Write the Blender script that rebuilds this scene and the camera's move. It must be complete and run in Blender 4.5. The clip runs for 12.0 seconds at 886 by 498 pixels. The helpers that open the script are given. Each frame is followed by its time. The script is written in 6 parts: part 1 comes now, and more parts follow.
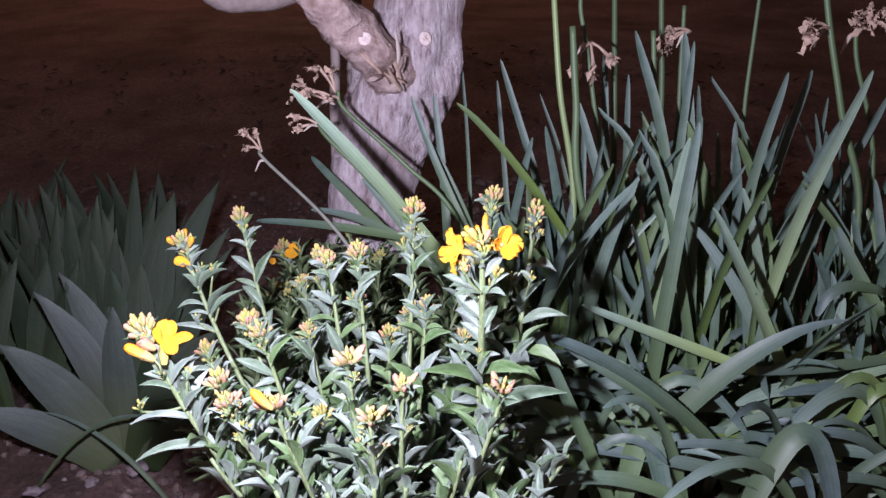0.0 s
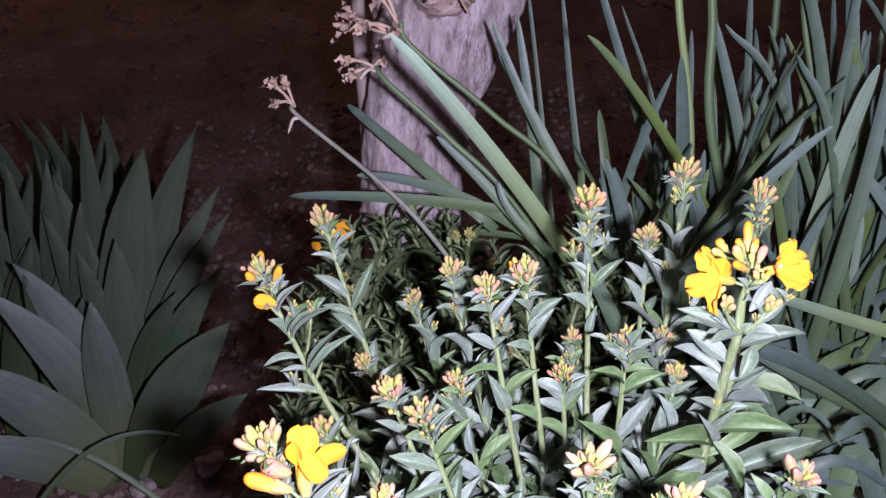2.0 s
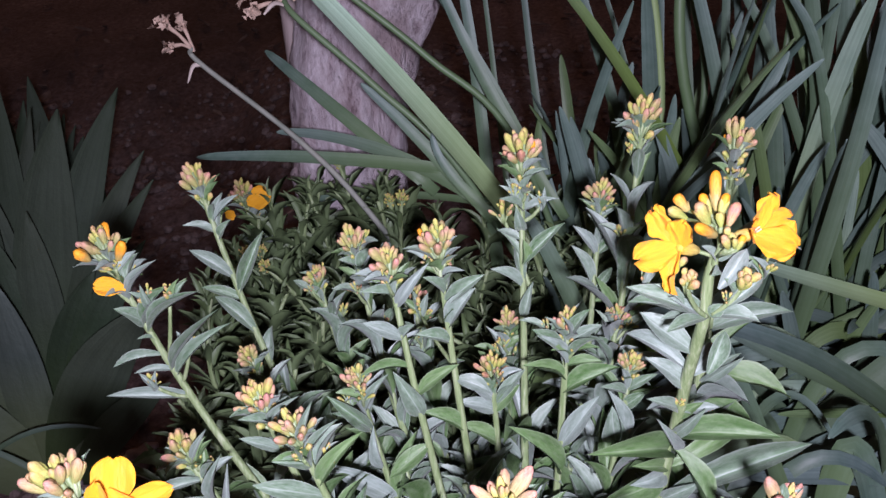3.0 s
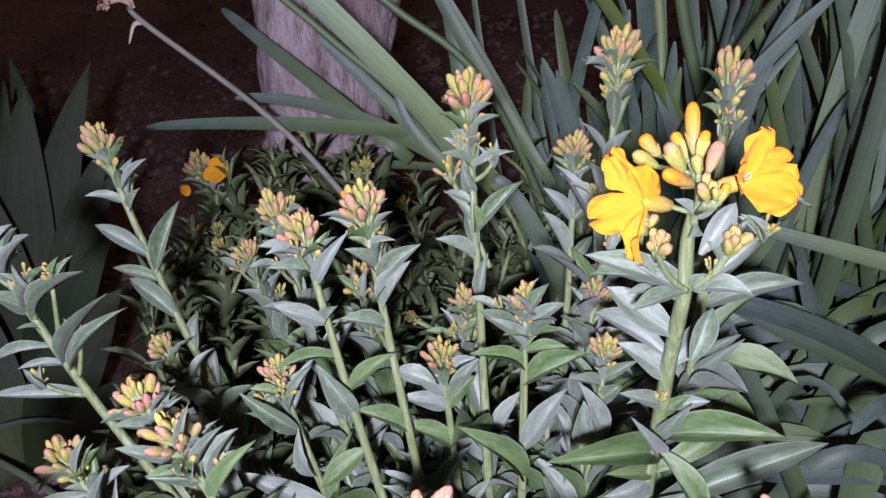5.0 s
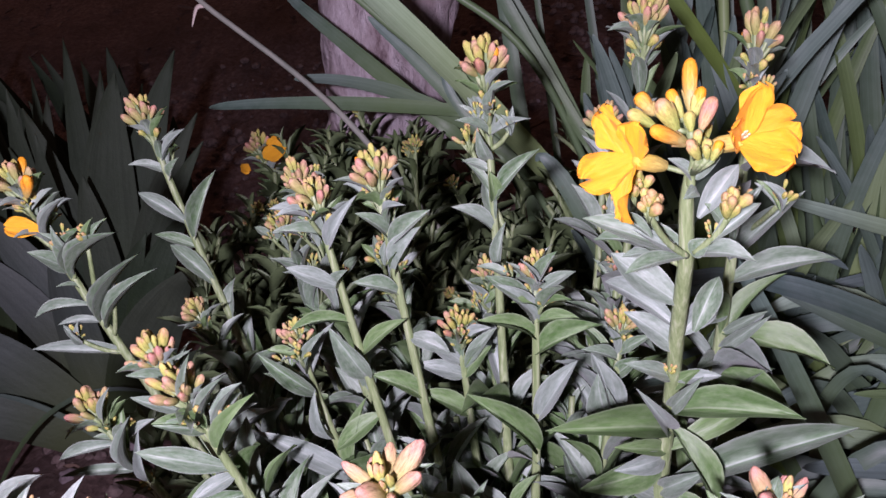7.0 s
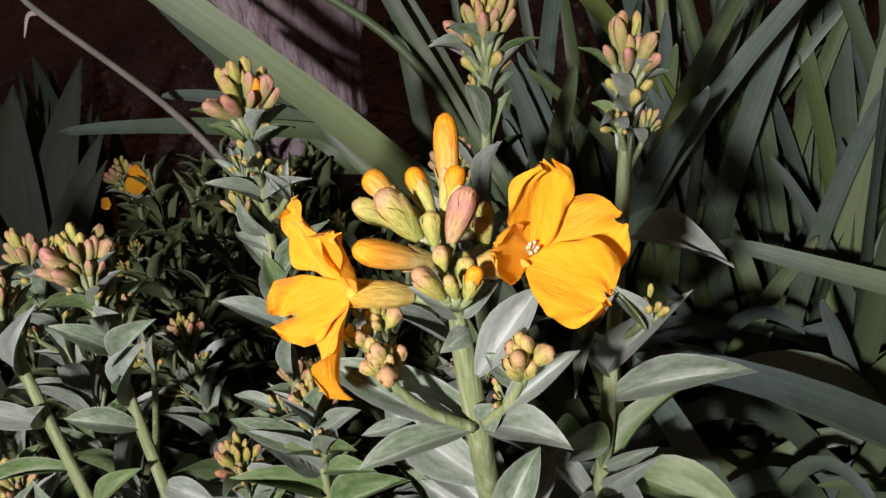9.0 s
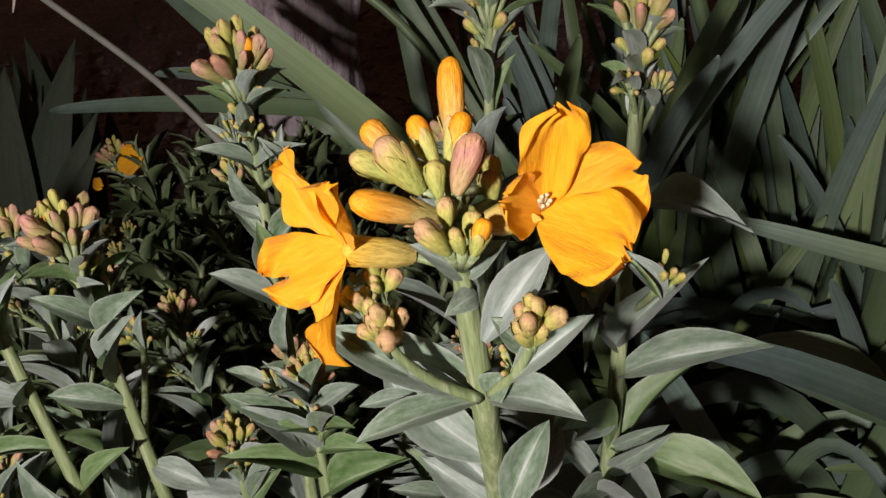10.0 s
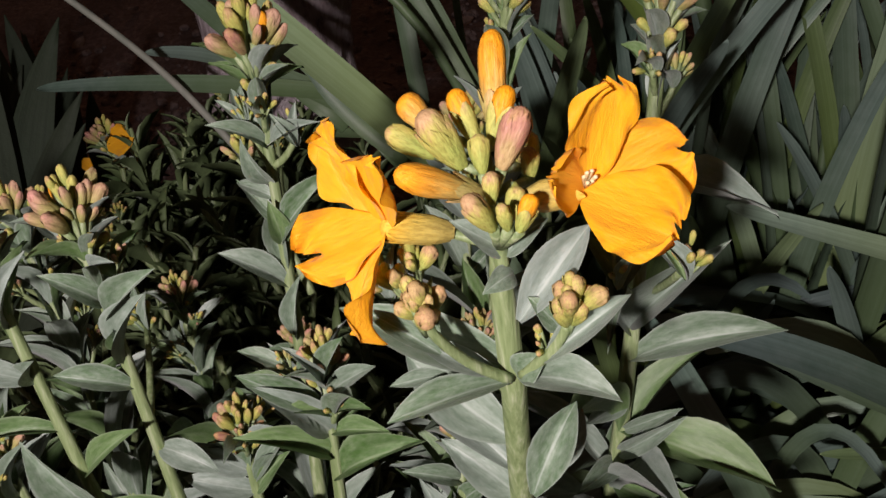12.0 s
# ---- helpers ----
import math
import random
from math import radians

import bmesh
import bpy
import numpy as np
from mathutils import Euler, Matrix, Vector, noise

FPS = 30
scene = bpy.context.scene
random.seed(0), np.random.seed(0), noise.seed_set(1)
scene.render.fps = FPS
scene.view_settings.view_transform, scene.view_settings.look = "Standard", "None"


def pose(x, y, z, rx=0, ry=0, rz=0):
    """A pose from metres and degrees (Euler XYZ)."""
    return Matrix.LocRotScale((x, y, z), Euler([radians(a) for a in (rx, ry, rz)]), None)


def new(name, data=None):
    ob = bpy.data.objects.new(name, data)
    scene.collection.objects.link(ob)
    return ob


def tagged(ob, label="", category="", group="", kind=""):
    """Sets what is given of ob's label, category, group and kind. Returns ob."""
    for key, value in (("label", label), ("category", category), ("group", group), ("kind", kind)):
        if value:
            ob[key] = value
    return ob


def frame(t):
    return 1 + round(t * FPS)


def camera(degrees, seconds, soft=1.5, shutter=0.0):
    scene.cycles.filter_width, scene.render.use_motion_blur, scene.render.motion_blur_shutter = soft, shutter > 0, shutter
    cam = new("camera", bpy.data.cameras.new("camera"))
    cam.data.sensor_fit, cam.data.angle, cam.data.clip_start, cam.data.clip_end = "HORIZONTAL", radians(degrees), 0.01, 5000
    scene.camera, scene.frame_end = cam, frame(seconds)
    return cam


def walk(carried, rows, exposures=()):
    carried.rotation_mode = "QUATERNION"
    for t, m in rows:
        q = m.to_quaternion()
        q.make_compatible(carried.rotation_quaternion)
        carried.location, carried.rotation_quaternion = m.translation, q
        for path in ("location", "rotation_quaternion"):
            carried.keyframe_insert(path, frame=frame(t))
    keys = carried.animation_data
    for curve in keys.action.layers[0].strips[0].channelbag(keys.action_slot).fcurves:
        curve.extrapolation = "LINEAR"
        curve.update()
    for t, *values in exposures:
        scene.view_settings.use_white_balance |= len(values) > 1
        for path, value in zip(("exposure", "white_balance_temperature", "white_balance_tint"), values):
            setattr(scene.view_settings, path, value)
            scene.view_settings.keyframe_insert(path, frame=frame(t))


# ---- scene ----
cam = camera(58.1, 12.0)
METRES, EYE, TILT, LEAN, TURN = 0.92, 0.50, -12.0, 0.0, 0.0
ROWS = [
    (0.0, 0.0, 0.0, 0.0, 0.0, 0.0, -0.0),
    (0.5, -0.0126, 0.1051, 0.0225, 2.19, -2.52, -0.82),
    (1.0, -0.0656, 0.2082, 0.0544, 2.26, -5.14, -1.62),
    (1.5, -0.162, 0.1956, 0.1155, -2.05, -5.86, 2.62),
    (2.0, -0.1985, 0.2563, 0.0925, -6.26, -7.72, 3.67),
    (2.5, -0.1693, 0.3327, 0.075, -7.18, -9.4, 4.26),
    (3.0, -0.1313, 0.3686, 0.0712, -7.14, -10.15, 4.64),
    (5.0, -0.0781, 0.4384, 0.045, -5.34, -11.2, 6.09),
    (5.5, -0.1038, 0.4717, 0.0045, -5.28, -11.52, 5.71),
    (6.0, -0.0961, 0.4718, -0.0063, -4.96, -11.91, 5.16),
    (6.5, -0.0782, 0.4557, 0.008, -2.45, -11.53, 5.72),
    (7.0, -0.0413, 0.4345, 0.0281, 1.47, -10.86, 6.37),
    (7.5, 0.0191, 0.4679, 0.0468, 2.28, -10.32, 6.75),
    (9.5, 0.0444, 0.5664, 0.03, 1.54, -12.04, 7.85),
    (10.0, 0.0412, 0.568, 0.0283, 1.52, -12.29, 7.62),
    (10.5, 0.0374, 0.5672, 0.0288, 1.2, -12.56, 7.31),
    (11.0, 0.0377, 0.5685, 0.0284, 0.91, -12.87, 7.23),
    (11.5, 0.0341, 0.5714, 0.0268, 0.67, -13.06, 7.15),
    (12.0, 0.0298, 0.5702, 0.0272, 0.22, -13.37, 6.79),
]
walk(cam, [(t, pose(0, 0, EYE, TILT, LEAN, TURN) @ pose(METRES * x, METRES * y, METRES * z, 90 + pitch, roll, yaw)) for t, x, y, z, yaw, pitch, roll in ROWS],
     exposures=[(0.0, 0.40, 5650, 20), (0.5, 0.32, 5650, 20), (1.0, -0.05, 5700, 23), (1.5, -0.13, 5580, 25), (2.0, 0.24, 5640, 25), (2.5, 0.03, 5670, 23), (3.0, -0.12, 5650, 21), (5.0, -0.2, 5750, 24), (6.5, -0.6, 6000, 30), (7.5, 0.07, 5850, 36), (9.5, -0.74, 6950, 12), (12.0, -0.78, 6950, 11)])

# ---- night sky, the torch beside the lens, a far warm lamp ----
world = bpy.data.worlds.new("night")
scene.world = world
world.use_nodes = True
world.node_tree.nodes["Background"].inputs[0].default_value = (1.0, 0.62, 0.45, 1)
world.node_tree.nodes["Background"].inputs[1].default_value = 0.058


def lamp(name, kind, place, power, color, radius):
    data = bpy.data.lights.new(name, kind)
    data.energy, data.color, data.shadow_soft_size = power, color, radius
    ob = new(name, data)
    ob.location = place
    return ob


lamp("torch", "POINT", (-0.11, 0.25, 0.505), 27.0, (1.05, 0.955, 1.0), 0.014)
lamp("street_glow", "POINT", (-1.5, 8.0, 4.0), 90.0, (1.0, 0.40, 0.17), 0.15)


# ---- materials ----
def nodes(name):
    m = bpy.data.materials.new(name)
    m.use_nodes = True
    return m, m.node_tree, m.node_tree.nodes["Principled BSDF"]


def ramp(tree, source, stops):
    r = tree.nodes.new("ShaderNodeValToRGB")
    e = r.color_ramp.elements
    while len(e) < len(stops):
        e.new(0.5)
    for k, (at, col) in enumerate(stops):
        e[k].position, e[k].color = at, (*col, 1)
    tree.links.new(source, r.inputs[0])
    return r.outputs[0]


def mixed(tree, fac, a, b, blend="MIX"):
    n = tree.nodes.new("ShaderNodeMix")
    n.data_type, n.blend_type = "RGBA", blend
    for sock, v in ((n.inputs[0], fac), (n.inputs[6], a), (n.inputs[7], b)):
        if isinstance(v, (int, float)):
            sock.default_value = v
        elif isinstance(v, tuple):
            sock.default_value = (*v, 1)
        else:
            tree.links.new(v, sock)
    return n.outputs[2]


def noise_tex(tree, scale, detail=4.0, rough=0.6, coord="Object", stretch=None):
    c = tree.nodes.new("ShaderNodeTexCoord")
    n = tree.nodes.new("ShaderNodeTexNoise")
    n.inputs["Scale"].default_value, n.inputs["Detail"].default_value, n.inputs["Roughness"].default_value = scale, detail, rough
    out = c.outputs[coord]
    if stretch:
        mp = tree.nodes.new("ShaderNodeMapping")
        mp.inputs["Scale"].default_value = stretch
        tree.links.new(out, mp.inputs["Vector"])
        out = mp.outputs[0]
    tree.links.new(out, n.inputs["Vector"])
    return n.outputs[0]


def bump(tree, bsdf, height, strength, distance):
    b = tree.nodes.new("ShaderNodeBump")
    b.inputs["Strength"].default_value, b.inputs["Distance"].default_value = strength, distance
    tree.links.new(height, b.inputs["Height"])
    tree.links.new(b.outputs[0], bsdf.inputs["Normal"])


def axis(tree, which, coord="Object"):
    c = tree.nodes.new("ShaderNodeTexCoord")
    s = tree.nodes.new("ShaderNodeSeparateXYZ")
    tree.links.new(c.outputs[coord], s.inputs[0])
    return s.outputs[which]


def maths(tree, op, a, b=None):
    n = tree.nodes.new("ShaderNodeMath")
    n.operation = op
    for sock, v in zip(n.inputs, (a, b)):
        if v is None:
            continue
        if isinstance(v, (int, float)):
            sock.default_value = v
        else:
            tree.links.new(v, sock)
    return n.outputs[0]


def chance(tree):
    return tree.nodes.new("ShaderNodeObjectInfo").outputs["Random"]


def island(tree):
    return tree.nodes.new("ShaderNodeNewGeometry").outputs["Random Per Island"]


def leaf_material(name, dark, light, vein, rough=0.5, veined=True, random_by=chance, grain=9.0, sheen=0.0, relief=0.15, streaks=0.46):
    m, tree, b = nodes(name)
    pick = ramp(tree, random_by(tree), [(0, dark), (1, light)])
    blot = noise_tex(tree, grain, 5, 0.65)
    col = mixed(tree, ramp(tree, blot, [(0.35, (0, 0, 0)), (0.75, (0.5, 0.5, 0.5))]), pick, vein)
    fine = noise_tex(tree, grain * 9, 3, 0.7)
    if veined:
        streak = noise_tex(tree, 1.0, 5, 0.7, "UV", (5, 2.2, 1))
        col = mixed(tree, 1.0, col, ramp(tree, streak, [(0.3, (0.62, 0.66, 0.6)), (0.5, (0.95, 0.95, 0.93)), (0.72, (1.3, 1.26, 1.32))]), "MULTIPLY")
        off = maths(tree, "ABSOLUTE", maths(tree, "SUBTRACT", axis(tree, 0, "UV"), 0.5))
        rib = ramp(tree, off, [(0.012, (0.5, 0.5, 0.5)), (0.045, (0, 0, 0)), (0.43, (0, 0, 0)), (0.5, (0.55, 0.55, 0.55))])
        col = mixed(tree, rib, col, vein)
    tree.links.new(col, b.inputs["Base Color"])
    b.inputs["Roughness"].default_value = rough
    b.inputs["Sheen Weight"].default_value = sheen
    b.inputs["Specular IOR Level"].default_value = 0.45
    if not veined:
        lines = noise_tex(tree, 1.0, 5, 0.75, "UV", (15, 0.9, 1))
        col = mixed(tree, 1.0, col, ramp(tree, lines, [(0.28, (1 - streaks, 1 - streaks * 0.95, 1 - streaks)), (0.5, (0.96, 0.96, 0.96)), (0.75, (1 + streaks * 0.8,) * 3)]), "MULTIPLY")
        low = ramp(tree, axis(tree, 1, "UV"), [(0.2, (0.7, 0.7, 0.7)), (0.62, (0, 0, 0))])
        col = mixed(tree, low, col, (dark[0] * 1.45, dark[1] * 1.35, dark[2] * 0.55))
        tree.links.new(col, b.inputs["Base Color"])
    bump(tree, b, fine, relief, 0.01)
    return m


WALL_LEAF = leaf_material("wallflower_leaf", (0.066, 0.132, 0.048), (0.20, 0.250, 0.222), (0.34, 0.39, 0.35), 0.42, sheen=0.12)
# wallflower leaf of the rear bushes, torchlight falling off put into its darker colour
WALL_LEAF_DIM = leaf_material("wallflower_leaf_dim", (0.066, 0.102, 0.070), (0.150, 0.190, 0.158), (0.21, 0.25, 0.215), 0.5, veined=False, random_by=island, grain=30)
WALL_FRESH = leaf_material("wallflower_leaf_fresh", (0.062, 0.13, 0.035), (0.11, 0.19, 0.065), (0.25, 0.31, 0.2), 0.42)
STRAP = leaf_material("strap_leaf", (0.062, 0.106, 0.083), (0.118, 0.170, 0.145), (0.17, 0.225, 0.20), 0.5, veined=False, grain=60, relief=0.05)
STRAP_PALE = leaf_material("strap_leaf_pale", (0.165, 0.24, 0.18), (0.19, 0.265, 0.20), (0.26, 0.34, 0.27), 0.42, veined=False, grain=60, relief=0.05)
STRAP_LIGHT = leaf_material("strap_leaf_light", (0.20, 0.295, 0.21), (0.235, 0.33, 0.245), (0.31, 0.40, 0.31), 0.42, veined=False, grain=60, relief=0.05)
STRAP_GREEN = leaf_material("strap_leaf_fresh", (0.09, 0.145, 0.055), (0.125, 0.18, 0.085), (0.16, 0.22, 0.12), 0.42, veined=False, grain=60, relief=0.05)
# darker and bluer than the other strap leaves
STRAP_BLUE = leaf_material("strap_leaf_blue", (0.048, 0.082, 0.075), (0.09, 0.128, 0.12), (0.135, 0.175, 0.168), 0.5, veined=False, grain=60, relief=0.05)
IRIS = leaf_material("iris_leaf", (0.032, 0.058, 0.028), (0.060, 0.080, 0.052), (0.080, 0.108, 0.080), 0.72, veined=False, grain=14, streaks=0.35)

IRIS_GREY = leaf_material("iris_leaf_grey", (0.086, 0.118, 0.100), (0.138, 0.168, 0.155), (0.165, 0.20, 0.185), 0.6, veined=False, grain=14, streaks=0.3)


def stem_material():
    m, tree, b = nodes("wallflower_stem")
    n = noise_tex(tree, 620, 4, 0.65, stretch=(1, 1, 0.06))
    col = ramp(tree, n, [(0.3, (0.12, 0.17, 0.065)), (0.52, (0.21, 0.27, 0.125)), (0.72, (0.35, 0.395, 0.25))])
    tree.links.new(col, b.inputs["Base Color"])
    b.inputs["Roughness"].default_value = 0.5
    bump(tree, b, n, 0.5, 0.001)
    return m


def bud_material(name, base, mid, tip, rough=0.45, blotch=0.9):
    m, tree, b = nodes(name)
    n = noise_tex(tree, 2.6, 5, 0.65)
    along = maths(tree, "ADD", axis(tree, 2), maths(tree, "MULTIPLY", maths(tree, "SUBTRACT", n, 0.5), blotch))
    along = maths(tree, "ADD", along, maths(tree, "MULTIPLY", maths(tree, "SUBTRACT", chance(tree), 0.5), 0.35))
    col = ramp(tree, along, [(0.15, base), (0.68, mid), (1.08, tip)])
    speck = ramp(tree, noise_tex(tree, 9, 5, 0.7, stretch=(1, 1, 0.45)), [(0.3, (0.62, 0.56, 0.5)), (0.52, (1, 1, 1)), (0.75, (1.2, 1.22, 1.3))])
    col = mixed(tree, 1.0, col, speck, "MULTIPLY")
    tree.links.new(col, b.inputs["Base Color"])
    b.inputs["Roughness"].default_value = rough
    b.inputs["Specular IOR Level"].default_value = 0.22
    bump(tree, b, noise_tex(tree, 14, 3, 0.6, stretch=(1, 1, 0.25)), 0.25, 0.04)
    return m


def petal_material():
    m, tree, b = nodes("petal_orange")
    n = noise_tex(tree, 4, 6, 0.68, stretch=(4.5, 0.8, 1))
    col = ramp(tree, n, [(0.25, (0.92, 0.36, 0.005)), (0.5, (0.97, 0.455, 0.008)), (0.72, (1.0, 0.53, 0.016))])
    tree.links.new(col, b.inputs["Base Color"])
    b.inputs["Roughness"].default_value = 0.55
    b.inputs["Sheen Weight"].default_value = 0.1
    bump(tree, b, n, 0.3, 0.05)
    thin = tree.nodes.new("ShaderNodeBsdfTranslucent")
    tree.links.new(col, thin.inputs["Color"])
    both = tree.nodes.new("ShaderNodeMixShader")
    both.inputs[0].default_value = 0.3
    tree.links.new(b.outputs[0], both.inputs[1])
    tree.links.new(thin.outputs[0], both.inputs[2])
    tree.links.new(both.outputs[0], tree.nodes["Material Output"].inputs["Surface"])
    return m


def plain(name, a, b_col, scale, rough=0.7, strength=0.3, dist=0.01, detail=5.0, stretch=None):
    m, tree, b = nodes(name)
    n = noise_tex(tree, scale, detail, 0.65, stretch=stretch)
    tree.links.new(ramp(tree, n, [(0.3, a), (0.72, b_col)]), b.inputs["Base Color"])
    b.inputs["Roughness"].default_value = rough
    bump(tree, b, n, strength, dist)
    return m


def bark_material():
    m, tree, b = nodes("bark")
    ridges = noise_tex(tree, 85, 9, 0.74, stretch=(1, 1, 0.30))
    big = noise_tex(tree, 16, 4, 0.6, stretch=(1, 1, 0.6))
    col = ramp(tree, ridges, [(0.34, (0.16, 0.11, 0.125)), (0.43, (0.50, 0.41, 0.44)), (0.55, (0.70, 0.62, 0.66)), (0.72, (0.90, 0.82, 0.86))])
    col = mixed(tree, ramp(tree, big, [(0.48, (0, 0, 0)), (0.66, (0.75, 0.75, 0.75))]), col, (0.38, 0.28, 0.28))
    tree.links.new(col, b.inputs["Base Color"])
    b.inputs["Roughness"].default_value = 0.85
    bump(tree, b, ridges, 1.0, 0.012)
    return m


def soil_material():
    m, tree, b = nodes("soil")
    fine = noise_tex(tree, 70, 8, 0.7)
    big = noise_tex(tree, 2.2, 4, 0.6)
    col = ramp(tree, fine, [(0.3, (0.07, 0.043, 0.038)), (0.55, (0.225, 0.148, 0.138)), (0.8, (0.43, 0.32, 0.30))])
    col = mixed(tree, ramp(tree, big, [(0.4, (0, 0, 0)), (0.65, (0.7, 0.7, 0.7))]), col, (0.05, 0.026, 0.018))
    tree.links.new(col, b.inputs["Base Color"])
    b.inputs["Roughness"].default_value = 0.95
    bump(tree, b, fine, 0.9, 0.01)
    return m


STEM = stem_material()
BUD = bud_material("bud_pink_tipped", (0.29, 0.31, 0.10), (0.39, 0.33, 0.135), (0.46, 0.275, 0.19), 0.6)
BUD_PINK = bud_material("bud_pink", (0.34, 0.32, 0.11), (0.43, 0.30, 0.16), (0.50, 0.25, 0.20), 0.6)
BUD_GREEN = bud_material("bud_green", (0.32, 0.36, 0.10), (0.47, 0.45, 0.12), (0.46, 0.32, 0.15), 0.6, blotch=1.3)
BUD_ORANGE = bud_material("bud_orange", (0.48, 0.36, 0.11), (0.74, 0.32, 0.03), (0.82, 0.33, 0.015))
BUD_MAUVE = bud_material("bud_mauve", (0.42, 0.30, 0.14), (0.42, 0.20, 0.15), (0.46, 0.27, 0.13), blotch=1.8)
BUD_YELLOW = bud_material("bud_yellow_green", (0.31, 0.36, 0.09), (0.44, 0.41, 0.11), (0.46, 0.29, 0.15), 0.55, blotch=1.3)
BUD_BLUSH = bud_material("bud_blush", (0.46, 0.38, 0.13), (0.55, 0.33, 0.15), (0.45, 0.19, 0.15), 0.5, blotch=1.6)
CALYX = bud_material("calyx", (0.50, 0.40, 0.12), (0.62, 0.46, 0.10), (0.70, 0.42, 0.05))
PETAL = petal_material()
STAMEN = plain("stamen", (0.55, 0.45, 0.25), (0.72, 0.62, 0.40), 400, 0.7, 0.2, 0.001)
WITHERED = plain("withered_petal", (0.32, 0.22, 0.165), (0.58, 0.43, 0.34), 140, 0.8, 0.6, 0.003)
DRY_SHEATH = plain("dry_sheath", (0.40, 0.33, 0.29), (0.60, 0.52, 0.47), 120, 0.8, 0.5, 0.003, stretch=(1, 1, 0.2))
DRY_STALK = plain("dry_stalk", (0.15, 0.17, 0.14), (0.28, 0.28, 0.24), 60, 0.7, 0.4, 0.002, stretch=(1, 1, 0.3))
BARK = bark_material()
OLD_BARK = plain("old_bark", (0.15, 0.085, 0.07), (0.74, 0.58, 0.55), 30, 0.9, 1.0, 0.018, 9.0)
CUT_WOOD = plain("cut_wood", (0.66, 0.52, 0.50), (0.86, 0.74, 0.72), 90, 0.85, 0.6)
TWIG = plain("pale_twig", (0.24, 0.19, 0.18), (0.38, 0.31, 0.30), 90, 0.8, 0.5, 0.003, stretch=(1, 1, 0.2))
SOIL = soil_material()
CLOD = plain("soil_clod", (0.08, 0.055, 0.05), (0.33, 0.245, 0.23), 60, 0.95, 0.8, 0.005)
LITTER = plain("dead_leaf", (0.12, 0.075, 0.06), (0.26, 0.17, 0.13), 40, 0.85)
STONE = plain("pebble", (0.17, 0.13, 0.14), (0.40, 0.33, 0.36), 45, 0.8)

# ---- building helpers ----
WORLD = {}


def thing(name, place, label, category, group="", kind=""):
    ob = new(name)
    ob.empty_display_size = 0.05
    ob.location = place
    WORLD[ob] = Matrix.Translation(place)
    return tagged(ob, label, category, group, kind)


def part(name, bm, material, parent=None, label="", m=None):
    """Links a bmesh (or a ready mesh) as one object under parent; m is its pose in the world."""
    mesh = bm
    if isinstance(bm, bmesh.types.BMesh):
        mesh = bpy.data.meshes.new(name)
        bm.to_mesh(mesh)
        bm.free()
        for p in mesh.polygons:
            p.use_smooth = True
        mesh.materials.append(material)
    ob = new(name, mesh)
    m = m or Matrix()
    WORLD[ob] = m
    if parent:
        ob.parent = parent
        ob.matrix_basis = WORLD[parent].inverted() @ m
    else:
        ob.matrix_basis = m
    if label:
        ob["label"] = label
    return ob


def curve_points(a, b, c, count):
    """A parabola from a to c that passes b at its middle."""
    a, b, c = Vector(a), Vector(b), Vector(c)
    k = 2 * b - (a + c) / 2
    return [(1 - s) ** 2 * a + 2 * s * (1 - s) * k + s * s * c for s in (i / (count - 1) for i in range(count))]


def spline(points, per=6):
    """A smooth line through points."""
    p = [Vector(q) for q in points]
    p = [2 * p[0] - p[1]] + p + [2 * p[-1] - p[-2]]
    out = []
    for i in range(1, len(p) - 2):
        for k in range(per):
            s = k / per
            out.append(0.5 * (2 * p[i] + (p[i + 1] - p[i - 1]) * s + (2 * p[i - 1] - 5 * p[i] + 4 * p[i + 1] - p[i + 2]) * s * s
                              + (3 * p[i] - p[i - 1] - 3 * p[i + 1] + p[i + 2]) * s ** 3))
    return out + [p[-2]]


def ring_skin(bm, rings, closed=True):
    rows = [[bm.verts.new(v) for v in r] for r in rings]
    n = len(rows[0])
    for a, b in zip(rows, rows[1:]):
        for i in range(n if closed else n - 1):
            bm.faces.new((a[i], a[(i + 1) % n], b[(i + 1) % n], b[i]))
    if closed:
        bm.faces.new(rows[0][::-1])
        bm.faces.new(rows[-1])
    return rows


def tube(points, radii, sides=8, wob=0.0, ridge=0.0, bm=None, seed=0, flat=1.0):
    bm = bm or bmesh.new()
    pts = [Vector(p) for p in points]
    n = len(pts)
    side = None
    rings = []
    for i, p in enumerate(pts):
        d = (pts[min(i + 1, n - 1)] - pts[max(i - 1, 0)]).normalized()
        if side is None:
            side = d.orthogonal().normalized()
        side = (side - d * side.dot(d)).normalized()
        up = d.cross(side)
        s = i / (n - 1) * (len(radii) - 1)
        j = min(int(s), len(radii) - 2)
        r = radii[j] + (radii[j + 1] - radii[j]) * (s - j)
        ring = []
        for k in range(sides):
            a = 2 * math.pi * k / sides
            rr = r * (1 + ridge * (k % 2))
            v = p + side * (math.cos(a) * rr) + up * (math.sin(a) * rr * flat)
            if wob:
                v += noise.noise_vector(v * 22 + Vector((seed, 0, 0))) * wob + noise.noise_vector(v * 70 + Vector((seed, 0, 0))) * wob * 0.4
            ring.append(v)
        rings.append(ring)
    ring_skin(bm, rings)
    return bm


